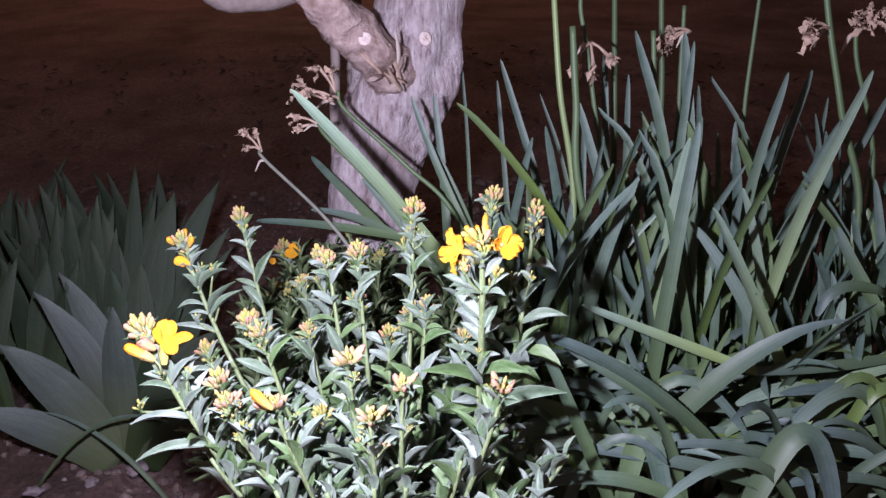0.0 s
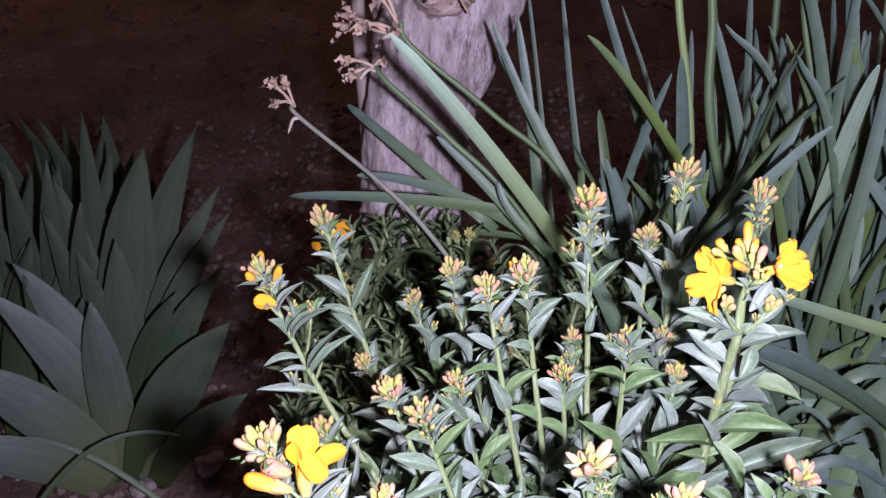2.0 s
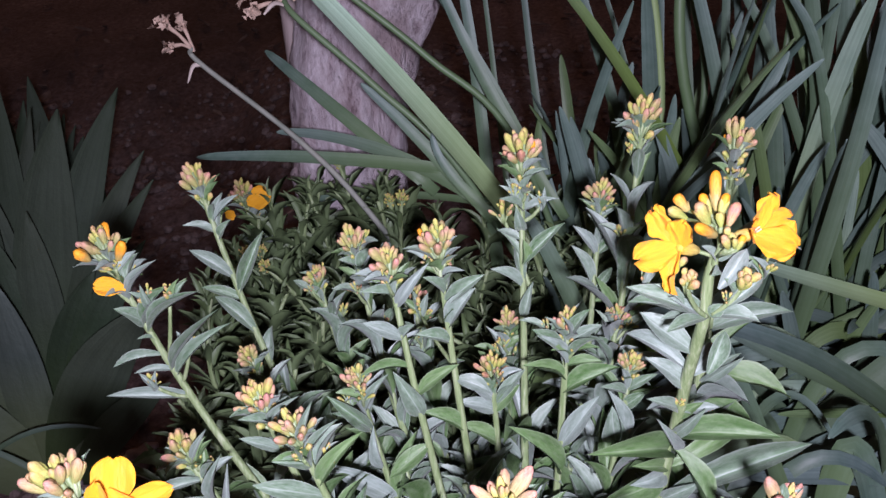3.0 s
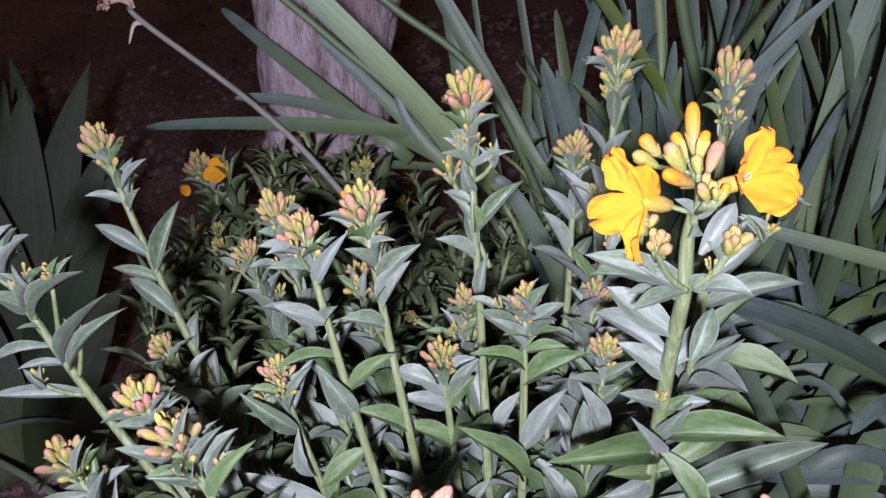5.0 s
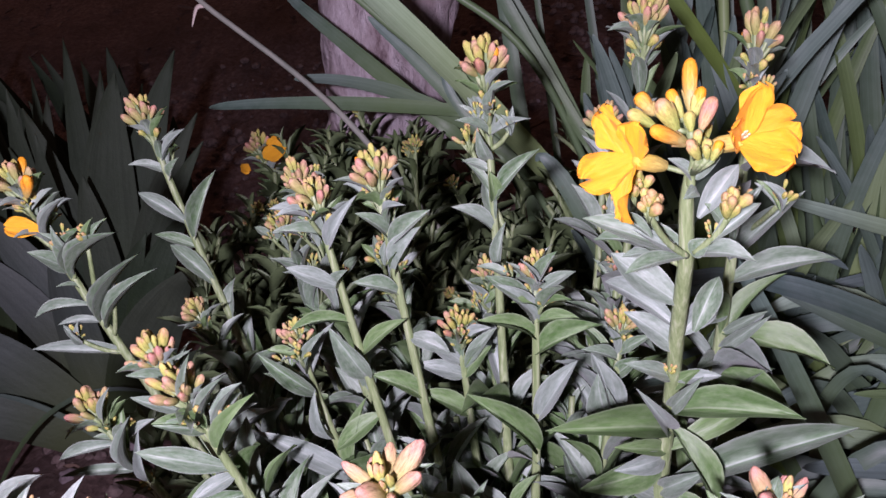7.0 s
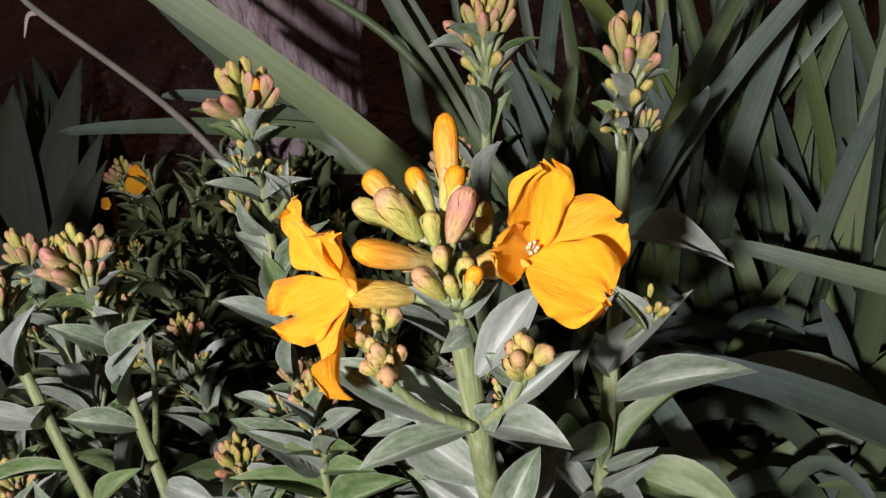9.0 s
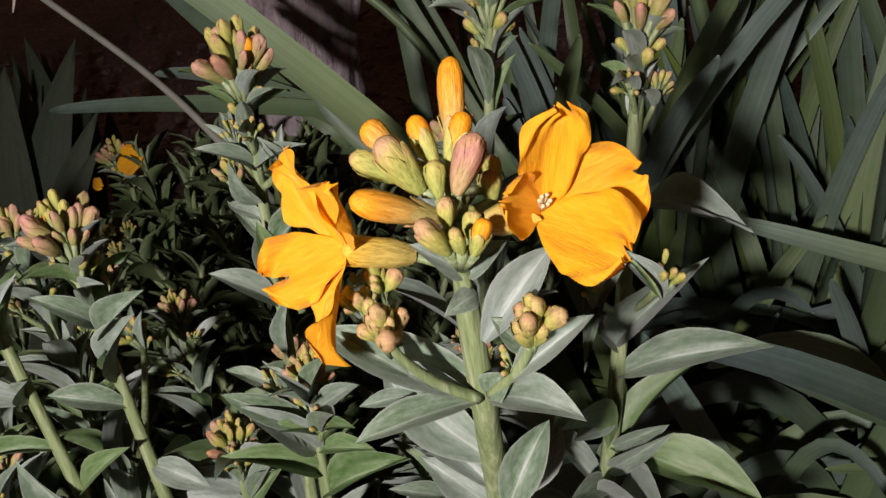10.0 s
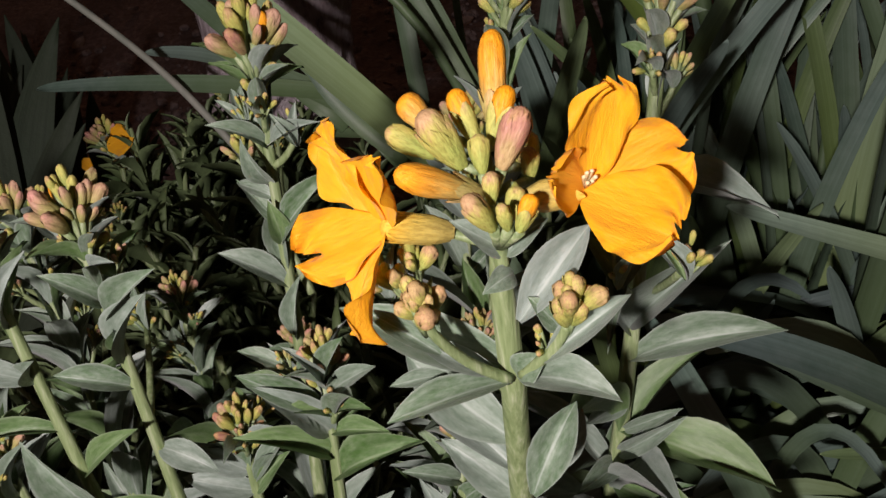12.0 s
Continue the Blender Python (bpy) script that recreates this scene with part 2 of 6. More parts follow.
def aim(base, tip, width, up, thick=None):
    """A pose that lays a unit leaf (length on y, width on x, face on z) from base to tip."""
    base, tip = Vector(base), Vector(tip)
    y = tip - base
    length = y.length
    y.normalize()
    z = Vector(up)
    z = z - y * z.dot(y)
    if z.length < 1e-4:
        z = y.orthogonal()
    z.normalize()
    x = y.cross(z)
    m = Matrix((x, y, z)).transposed().to_4x4()
    return Matrix.Translation(base) @ m @ Matrix.Diagonal((width, length, thick or length, 1))


def aim_bud(base, tip, width):
    base, tip = Vector(base), Vector(tip)
    z = tip - base
    length = z.length
    m = z.to_track_quat("Z", "Y").to_matrix().to_4x4()
    return Matrix.Translation(base) @ m @ Matrix.Diagonal((width, width, length, 1))


# ---- unit meshes shared by the pieces of the plants ----
def unit(name, bm, material, inner=None):
    mesh = bpy.data.meshes.new(name)
    bm.to_mesh(mesh)
    bm.free()
    for p in mesh.polygons:
        p.use_smooth = True
    mesh.materials.append(material)
    if inner:
        mesh.materials.append(inner)
    return mesh


def lance_leaf(rng, bm=None, m=None, rows=9, cols=4):
    """A lance-shaped leaf: folded along the midrib, arched, with a wavy rim and a narrow stalk end."""
    bm = bm or bmesh.new()
    arch, fold, wave, twist = rng.uniform(-0.02, 0.20), rng.uniform(0.3, 1.0), rng.uniform(0, 0.03), rng.uniform(-0.5, 0.5)
    bend, broad = rng.uniform(-0.08, 0.08), rng.uniform(0.45, 0.62)
    grid = []
    for i in range(rows + 1):
        s = i / rows
        w = (math.sin(math.pi * s ** (0.85 if broad < 0.53 else 1.1)) ** 0.85 if 0 < s < 1 else 0) * 0.5 + 0.09 * (1 - s) ** 2
        line = []
        for k in range(cols + 1):
            u = 2 * k / cols - 1
            x, z = u * w, abs(u) * w * fold * 0.42 + wave * math.sin(7 * s + 2.5 * u)
            a = twist * (s - 0.3)
            x, z = x * math.cos(a) - z * math.sin(a) * 0.3, z * math.cos(a) + x * 0.28 * math.sin(a)
            v = Vector((x + bend * 4 * s * (1 - s), s, z + arch * (4 * s * (1 - s)) * 0.6 + 0.13 * (s - s ** 3)))
            line.append(m @ v if m else v)
        grid.append(line)
    ring_skin(bm, grid, closed=False)
    return bm


def lay_uv(bm, around, across=0):
    """UVs for a skin of rings: across on u, along on v."""
    bm.verts.index_update()
    layer = bm.loops.layers.uv.new("UVMap")
    rows = max(1, len(bm.verts) // around - 1)
    for f in bm.faces:
        for lp in f.loops:
            j, k = divmod(lp.vert.index, around)
            lp[layer].uv = (k / (across or around), j / rows)
    return bm


def bud_radius(q, pointed):
    """Half the width of a bud at the share q of its length."""
    at = (0.0, 0.06, 0.2, 0.4, 0.6, 0.76, 0.88, 0.96, 1.0)
    blunt, sharp = (0.14, 0.21, 0.31, 0.41, 0.48, 0.50, 0.44, 0.30, 0.10), (0.14, 0.24, 0.38, 0.49, 0.48, 0.38, 0.26, 0.15, 0.05)
    return float(np.interp(q, at, blunt)) * (1 - pointed) + float(np.interp(q, at, sharp)) * pointed


def bud_shape(cover=0.9, rng=random, pointed=0.0, flare=0.0):
    """A bud: petals rolled into a blunt body, held by four overlapping sepals that reach up to the share cover of its length."""
    bm = bmesh.new()
    rings = []
    for q in (0.0, 0.08, 0.25, 0.45, 0.65, 0.8, 0.9, 0.96, 1.0):
        r = bud_radius(q, pointed) * (0.94 if q < 0.99 else 1.0)
        ring = []
        for k in range(10):
            a = 2 * math.pi * k / 10
            lobe = 1 + 0.07 * math.cos(2 * a + 3 * q)
            ring.append(Vector((math.cos(a) * r * lobe + 0.10 * math.sin(2.4 * q), math.sin(a) * r * lobe, q * (1.0 if cover > 0.4 else cover))))
        rings.append(ring)
    ring_skin(bm, rings)
    for f in bm.faces:
        f.material_index = 1
    for k in range(4):
        mid = k * math.pi / 2 + rng.uniform(-0.12, 0.12)
        reach = min(1.0, cover * rng.uniform(0.94, 1.05))
        grid = []
        for i in range(7):
            q = i / 6
            z = 0.01 + (reach - 0.01) * q
            half = 0.76 * (1 - q ** 5) + 0.12
            r = bud_radius(min(1.0, z), pointed) * 1.0 + 0.012 + (k % 2) * 0.02 + flare * q ** 3
            if flare:
                r = 0.30 + 0.16 * min(1, q * 3) - 0.05 * q + flare * q ** 3
            grid.append([Vector((math.cos(mid + half * u) * r * (1 + 0.13 * (1 - u * u)) + 0.10 * math.sin(2.4 * z), math.sin(mid + half * u) * r * (1 + 0.13 * (1 - u * u)), z + 0.015 * math.sin(5 * u + k))) for u in (-1, -0.5, 0, 0.5, 1)])
        ring_skin(bm, grid, closed=False)
    return bm


draw = random.Random(7)
LEAVES = [unit("leaf", lay_uv(lance_leaf(draw), 5, 4), WALL_LEAF) for _ in range(14)]
FRESH = [unit("leaf", lay_uv(lance_leaf(draw), 5, 4), WALL_FRESH) for _ in range(8)]
SHAPES = ((0.97, 0.0), (0.90, 0.1), (0.82, 0.0), (0.96, 0.35), (0.94, 0.55), (0.97, 0.8), (0.66, 0.0), (0.42, 0.0))
BUDS = {m.name: [unit("bud", bud_shape(c, draw, q), m, BUD_ORANGE if c < 0.7 else m) for c, q in SHAPES] + [unit("calyx", bud_shape(1.0, draw, 0.0, 0.06), m, m)]
        for m in (BUD, BUD_PINK, BUD_GREEN, BUD_YELLOW, BUD_BLUSH, BUD_ORANGE, BUD_MAUVE, CALYX)}


# ---- wallflowers ----
LINES = {}


def on_stem(stem, base):
    """The point of the stem next to base."""
    base = Vector(base)
    return min(LINES[stem], key=lambda q: (q - base).length)


greener = random.Random(17)


def leaf(stem, base, tip, width, up=(0, -0.5, 1), which=None, rng=draw):
    shape = LEAVES[rng.randrange(len(LEAVES)) if which is None else which]
    if which is None and greener.random() < 0.3:
        shape = greener.choice(FRESH)
    return part("leaf", shape, None, stem, m=aim(base, tip, width, up))


def set_leaf(stem, base, tip, width):
    return part("leaf", LEAVES[draw.randrange(14)], None, stem, m=aim(on_stem(stem, base), tip, width, (draw.uniform(-0.3, 0.3), -0.65, 0.75)))


def fresh_leaf(stem, base, tip, width):
    return part("leaf", FRESH[draw.randrange(8)], None, stem, m=aim(on_stem(stem, base), tip, width, (draw.uniform(-0.3, 0.3), -0.5, 0.85)))


def bud(stem, base, tip, width, material=BUD, which=0):
    return part("bud", BUDS[material.name][which], None, stem, m=aim_bud(base, tip, width))


def blade(stem, base, tip, width, up, cup, curl, fold, ruffle, notch, seed, skew=0.0):
    """A petal of its own shape: a short narrow claw, then a broad blade with a blunt, crinkled rim. cup bends it across, curl along,
    fold creases it down the middle, skew draws the tip to one side."""
    rng = random.Random(seed)
    ph = [rng.uniform(0, 6.28) for _ in range(5)]
    bm = bmesh.new()
    grid = []
    for i in range(27):
        q = i / 26
        w = 0.12 + 0.38 * (min(1.0, q / 0.48) ** 0.9)
        if q > 0.66:
            w *= max(0.0, 1 - ((q - 0.66) / 0.35) ** 2.6) ** 0.5
        line = []
        for k in range(21):
            u = 2 * k / 20 - 1
            rim = max(abs(u) ** 4 * min(1, q * 1.5), q ** 7)
            wrinkle = 0.35 * math.sin(9 * u + ph[0] + 2 * q) + 0.3 * math.sin(15 * u * q + ph[1]) + 0.35 * math.sin(6 * q + 4 * u + ph[2])
            z = cup * (2 * u * w) ** 2 * 0.5 - curl * q ** 2.5 - fold * 0.10 * (1 - abs(u)) * min(1, q * 2) + ruffle * rim * wrinkle * 1.6 + 0.010 * q * math.sin(11 * u + ph[3])
            y = q - notch * math.exp(-(u * 3.2) ** 2) * q ** 8 + 0.016 * q ** 6 * math.sin(6 * u + ph[4])
            edge = 1 + 0.035 * abs(u) ** 6 * math.sin(9 * q + ph[1] + 2 * u)
            line.append(Vector((u * w * edge + skew * q * q, y, z)))
        grid.append(line)
    ring_skin(bm, grid, closed=False)
    return part("petal", unit("petal", lay_uv(bm, 21, 20), PETAL), None, stem, m=aim(base, tip, width, up))


def cluster(stem, top, d, size, rng, count=14, orange=0, green=False, fat=1.0, star=False, tight=False):
    """A domed head of buds: small green ones in the middle, longer pink-tipped ones round it, each on a short stalk."""
    d = d.normalized()
    side = d.orthogonal().normalized()
    other = d.cross(side)
    stalks = bmesh.new()
    turn = rng.uniform(0, 6)
    rings = ((0.50, 0.95, 0.60, 0.12), (0.30, 0.55, 0.40, 0.16), (0.20, 0.2, 0.30, 0.22)) if star else ((0.42, 0.92, 0.42, 0.27), (0.34, 0.58, 0.41, 0.32), (0.24, 0.24, 0.34, 0.40))
    if tight:
        rings = ((0.42, 0.62, 0.50, 0.16), (0.34, 0.40, 0.46, 0.28), (0.24, 0.15, 0.40, 0.40))
    made = 0
    for level, (share, spread, long, off) in enumerate(rings):
        n = max(2, round(count * share)) if level < 2 else max(1, count - made)
        for i in range(n):
            made += 1
            a = (i + rng.uniform(-0.28, 0.28)) * 2 * math.pi / n + turn + level * 0.8
            tilt = spread * rng.uniform(0.62, 1.22)
            way = d * math.cos(tilt) + (side * math.cos(a) + other * math.sin(a)) * math.sin(tilt)
            way = (way + Vector((0, 0, 0.12))).normalized()
            low = top + way * size * off * rng.uniform(0.7, 1.3) + d * size * (0.05 * level - 0.12)
            length = size * long * rng.uniform(0.62, 1.26)
            if level == 0:
                mat = BUD_PINK if star or rng.random() < 0.45 else BUD_MAUVE if rng.random() < 0.12 else BUD
            elif level == 1:
                mat = BUD if rng.random() < 0.6 and not star else BUD_YELLOW
            else:
                mat = BUD_YELLOW if rng.random() < 0.5 or star else BUD_GREEN
            if green:
                mat = BUD_YELLOW if rng.random() < 0.6 else BUD_GREEN
            if made <= orange:
                mat = BUD_BLUSH
                length *= 1.2
            bud(stem, low, low + (way + d * 0.1 + side * rng.gauss(0, 0.16) + other * rng.gauss(0, 0.16)).normalized() * length, length * rng.uniform(0.31, 0.42) * fat, mat, 7 if mat is BUD_BLUSH else rng.choice((3, 4) if star else (0, 1, 2) if green else (0, 1, 3, 3, 4)))
            tube([top - d * size * 0.35, low + way * length * 0.15], [size * 0.035, size * 0.045], 5, bm=stalks)
    if count > 13 and not star and not tight:
        for i in range(4):
            a = turn + i * 1.57 + rng.uniform(-0.4, 0.4)
            way = (side * math.cos(a) + other * math.sin(a) + d * 0.55).normalized()
            low = top - d * size * rng.uniform(0.30, 0.48) + way * size * 0.16
            length = size * rng.uniform(0.22, 0.30)
            bud(stem, low, low + (way + d * 0.4).normalized() * length, length * rng.uniform(0.45, 0.55), BUD_GREEN, rng.randrange(3))
            tube([top - d * size * 0.6, low + way * length * 0.1], [size * 0.03, size * 0.035], 5, bm=stalks)
    part("flower_axis", stalks, STEM, stem)


def side_shoot(stem, base, way, length, rng, size):
    tip = Vector(base) + Vector(way).normalized() * length
    part("side_stalk", tube(curve_points(base, Vector(base).lerp(tip, 0.5) + Vector((0, 0, -0.1 * length)), tip, 6), [0.0011, 0.0009], 6), STEM, stem)
    cluster(stem, tip, Vector(way) + Vector((0, 0, 0.8)), size, rng, 7, green=rng.random() < 0.6)
    for k in range(2):
        a = rng.uniform(0, 6.28)
        leaf(stem, tip - Vector(way).normalized() * 0.004, tip + Vector((math.cos(a), math.sin(a), 0.35)) * 0.014, 0.005, rng=rng)


def stem_line(root, top, lean, count=26):
    """From root to top, reaching it along lean."""
    root, top, lean = Vector(root), Vector(top), Vector(lean).normalized()
    k1, k2 = root + Vector((0, 0, 0.35)) * (top.z - root.z), top - lean * (top - root).length * 0.5
    return [(1 - s) ** 3 * root + 3 * s * (1 - s) ** 2 * k1 + 3 * s * s * (1 - s) * k2 + s ** 3 * top for s in (i / (count - 1) for i in range(count))]


def flower_stem(plant, root, top, lean=None, size=0.020, seed=0, leaves=38, thick=0.0022, orange=0, head=True, shoots=2, long=0.043, green=False, low=0.09, bare=0.0, star=False, joined=False, slim=0.25):
    rng = random.Random(seed)
    root, top = Vector(root), Vector(top)
    head_at = top - Vector((0, 0, size * 0.25))
    lean = Vector(lean) if lean else Vector(((top.x - root.x) * 0.8, (top.y - root.y) * 0.8, top.z - root.z))
    pts = stem_line(root, head_at, lean)
    stem = part("stem", tube(pts, [thick * 1.35, thick * 1.15, thick, thick * 0.7], 10, ridge=0.12, wob=0.0004, seed=seed), STEM, plant, m=Matrix())
    LINES[stem] = spline(pts, 4)
    d = (pts[-1] - pts[-3]).normalized()
    if head:
        cluster(stem, head_at, d, size if star else size * 0.9, rng, 15 if star else rng.randint(22, 26), orange, green, 0.92 if star else 0.95, star)
        if not joined:
            side, turn = d.orthogonal().normalized(), rng.uniform(0, 6.28)
            for i in range(6):
                a = turn + i * 1.047 + rng.uniform(-0.2, 0.2)
                flat = side * math.cos(a) + d.cross(side) * math.sin(a)
                foot = head_at - d * size * rng.uniform(0.30, 0.55)
                leaf(stem, foot, foot + (flat + d * rng.uniform(0.5, 1.1)).normalized() * size * rng.uniform(0.6, 0.95), size * 0.23, d, rng=rng)
    total = (top - root).length
    turn = rng.uniform(0, 6.28)
    mass = bmesh.new()
    for i in range(leaves):
        q = (i + 0.4) / leaves
        down = 0.005 + (total - low - 0.005) * q ** 1.2
        if down < bare and q > 0.1:
            continue
        s = max(0.02, 1 - down / total)
        f = s * (len(pts) - 1)
        p = pts[int(f)].lerp(pts[min(int(f) + 1, len(pts) - 1)], f - int(f))
        a = i * 2.39996 + turn
        rise = rng.uniform(0.55, 1.5) if q > 0.4 else rng.uniform(1.0, 2.3)
        way = Vector((math.cos(a), math.sin(a), rise)).normalized()
        length = long * (0.40 + 0.62 * min(1, q * 3.2)) * rng.uniform(0.8, 1.2)
        end = p + way * length - Vector((0, 0, length * rng.uniform(-0.05, 0.15)))
        if joined:
            end += Vector((rng.gauss(0, 0.2), rng.gauss(0, 0.2), rng.uniform(-0.35, 0.1))) * length
            lance_leaf(rng, mass, aim(p, end, length * slim * rng.uniform(0.85, 1.15), (0, 0, 1)), 5, 2)
            continue
        leaf(stem, p + Vector((math.cos(a), math.sin(a), 0)) * thick * 0.7, end, length * rng.uniform(0.19, 0.265), (0, 0, 1), rng=rng)
        if i < 9 and rng.random() < shoots / 6:
            side_shoot(stem, p, Vector((math.cos(a), math.sin(a), 1.3)), rng.uniform(0.008, 0.018), rng, rng.uniform(0.007, 0.011))
    if joined:
        tagged(part("foliage", mass, WALL_LEAF_DIM, stem), kind="stuff")
    else:
        mass.free()
    return stem


main = thing("wallflower_plant", (-0.05, 0.69, 0.0), "bushy grey-green wallflower with pink-tipped buds and orange flowers", "flowering plant", "wallflowers")
CENTRE = Vector((-0.045, 0.685, 0.0))


def grow(top, seed, pull=0.30, **kw):
    """A flowering stem of the main plant: its root lies between the plant's crown and the head."""
    t = Vector(top)
    return flower_stem(main, (CENTRE.x + (t.x - CENTRE.x) * pull, CENTRE.y + (t.y - CENTRE.y) * pull, 0.0), t, seed=seed, **kw)


A_STEM = grow((-0.209, 0.817, 0.362), 1, 0.45, size=0.024, shoots=1, bare=0.13)
B_STEM = grow((-0.250, 0.752, 0.350), 2, 0.35, size=0.026, orange=1, shoots=3, bare=0.13)
D_STEM = grow((-0.122, 0.767, 0.332), 3, size=0.020)
E_STEM = grow((-0.105, 0.716, 0.339), 4, size=0.022, bare=0.14)
F_STEM = grow((-0.079, 0.722, 0.345), 5, size=0.024, orange=1, bare=0.13)
G_STEM = grow((-0.028, 0.752, 0.380), 6, size=0.027, orange=1, shoots=2, bare=0.13)
grow((0.048, 0.775, 0.388), 7, 0.45, size=0.026, orange=2, shoots=1)
I_STEM = flower_stem(main, (0.040, 0.700, 0.0), (0.087, 0.739, 0.380), (0.021, 0.019, 0.184), seed=8, size=0.024, orange=1, shoots=2, bare=0.1, thick=0.0027)
L_STEM = grow((-0.240, 0.614, 0.306), 10, 0.4, size=0.027, orange=0, shoots=3, leaves=34, bare=0.03)
grow((-0.074, 0.590, 0.290), 11, 0.4, size=0.024, star=True)
N_STEM = grow((-0.172, 0.676, 0.293), 12, size=0.024, bare=0.05)
O_STEM = grow((-0.155, 0.654, 0.290), 13, size=0.023, bare=0.08)
P_STEM = grow((-0.127, 0.721, 0.270), 14, size=0.018, long=0.045, bare=0.09)
Q_STEM = grow((-0.052, 0.728, 0.264), 15, size=0.020, long=0.045, bare=0.07)
R_STEM = grow((-0.016, 0.704, 0.300), 16, size=0.018, long=0.048, bare=0.12)
grow((-0.187, 0.766, 0.267), 17, size=0.018)
grow((-0.146, 0.810, 0.294), 18, size=0.018)
grow((-0.088, 0.797, 0.280), 19, size=0.016)
grow((-0.036, 0.760, 0.275), 20, size=0.016, long=0.045)
V_STEM = grow((0.032, 0.798, 0.335), 21, 0.45, size=0.020, bare=0.08)
grow((0.028, 0.751, 0.275), 22, size=0.017, long=0.045)
T_STEM = grow((0.020, 0.706, 0.269), 23, size=0.017, long=0.048, bare=0.05)
grow((0.047, 0.594, 0.264), 24, size=0.024, star=True)
Y_STEM = grow((-0.216, 0.696, 0.258), 25, size=0.022, bare=0.07)
grow((-0.181, 0.613, 0.261), 26, size=0.024)
grow((-0.167, 0.580, 0.257), 27, size=0.023)
OPENING = grow((-0.128, 0.569, 0.262), 28, size=0.022, star=True)
bud(OPENING, (-0.1271, 0.5562, 0.2596), (-0.1421, 0.5555, 0.2755), 0.0072, BUD_ORANGE, 1)
grow((-0.102, 0.633, 0.224), 29, size=0.020, green=True, long=0.045)
grow((-0.055, 0.560, 0.255), 30, size=0.022, star=True)
grow((-0.031, 0.571, 0.276), 31, size=0.022, star=True)
grow((0.000, 0.636, 0.168), 32, size=0.020, long=0.050)
leafy = random.Random(17)
for k in range(58):
    a, q = k * 2.39996, math.sqrt((k + 0.5) / 58)
    x, y = -0.055 + 0.175 * q * math.cos(a), 0.675 + 0.13 * q * math.sin(a)
    grow((x, y, leafy.uniform(0.17, 0.245) - 0.05 * q), 200 + k, head=False, long=0.056, leaves=16, shoots=0.3, low=0.05)

# the tall stem with two open flowers
J_LINE = spline([(0.022, 0.700, 0.0), (0.027, 0.692, 0.12), (0.0322, 0.6820, 0.2134), (0.0336, 0.6745, 0.2500), (0.0338, 0.6660, 0.2810), (0.0336, 0.6580, 0.3050), (0.0335, 0.6530, 0.3210), (0.0332, 0.6515, 0.3360), (0.0330, 0.6500, 0.3450), (0.0328, 0.6482, 0.3510), (0.0326, 0.6465, 0.3560)], 5)
J = part("stem", tube(J_LINE,
    [0.0034, 0.0032, 0.0030, 0.0028, 0.0027, 0.0026, 0.0024, 0.0017, 0.0011], 16, ridge=0.10, wob=0.0003, seed=9), STEM, main, "thick ridged stem carrying two open flowers")
LINES[J] = spline(J_LINE, 3)
bud(J, (0.0347, 0.6515, 0.3732), (0.0361, 0.6570, 0.3900), 0.0057, BUD_BLUSH, 7)
bud(J, (0.0335, 0.6454, 0.3733), (0.0372, 0.6475, 0.3824), 0.0044, BUD_GREEN, 6)
bud(J, (0.0342, 0.6390, 0.3712), (0.0388, 0.6407, 0.3805), 0.0048, BUD_MAUVE, 1)
bud(J, (0.0310, 0.6494, 0.3728), (0.0282, 0.6533, 0.3815), 0.0043, BUD_GREEN, 6)
bud(J, (0.0282, 0.6448, 0.3701), (0.0224, 0.6449, 0.3807), 0.0055, BUD_YELLOW, 2)
bud(J, (0.0243, 0.6568, 0.3728), (0.0188, 0.6587, 0.3800), 0.0054, BUD_BLUSH, 7)
bud(J, (0.0238, 0.6561, 0.3690), (0.0152, 0.6572, 0.3747), 0.0042, BUD_YELLOW, 1)
bud(J, (0.0310, 0.6429, 0.3658), (0.0174, 0.6346, 0.3743), 0.0054, BUD_BLUSH, 7)
bud(J, (0.0312, 0.6397, 0.3706), (0.0314, 0.6414, 0.3768), 0.0034, BUD_YELLOW, 0)
bud(J, (0.0401, 0.6534, 0.3636), (0.0403, 0.6539, 0.3694), 0.0041, BUD_YELLOW, 1)
bud(J, (0.0414, 0.6574, 0.3648), (0.0408, 0.6589, 0.3708), 0.0035, BUD_YELLOW, 1)
bud(J, (0.0321, 0.6357, 0.3668), (0.0325, 0.6360, 0.3721), 0.0028, BUD_YELLOW, 0)
bud(J, (0.0318, 0.6331, 0.3635), (0.0276, 0.6307, 0.3707), 0.0036, BUD_YELLOW, 1)
bud(J, (0.0340, 0.6322, 0.3636), (0.0329, 0.6311, 0.3686), 0.0025, BUD_YELLOW, 2)
bud(J, (0.0358, 0.6330, 0.3627), (0.0382, 0.6326, 0.3688), 0.0033, BUD_YELLOW, 6)
bud(J, (0.0349, 0.6387, 0.3633), (0.0371, 0.6397, 0.3675), 0.0032, BUD_YELLOW, 0)
bud(J, (0.0363, 0.6428, 0.3672), (0.0364, 0.6386, 0.3653), 0.0021, BUD_YELLOW, 0)
part("flower_axis", tube(spline([(0.0332, 0.6465, 0.3504), (0.0330, 0.6456, 0.3544), (0.0329, 0.6423, 0.3604), (0.0325, 0.6427, 0.3651), (0.0322, 0.6455, 0.3688), (0.0321, 0.6490, 0.3717)]), [0.0015, 0.0013, 0.0012, 0.0010], 9), STEM, J)
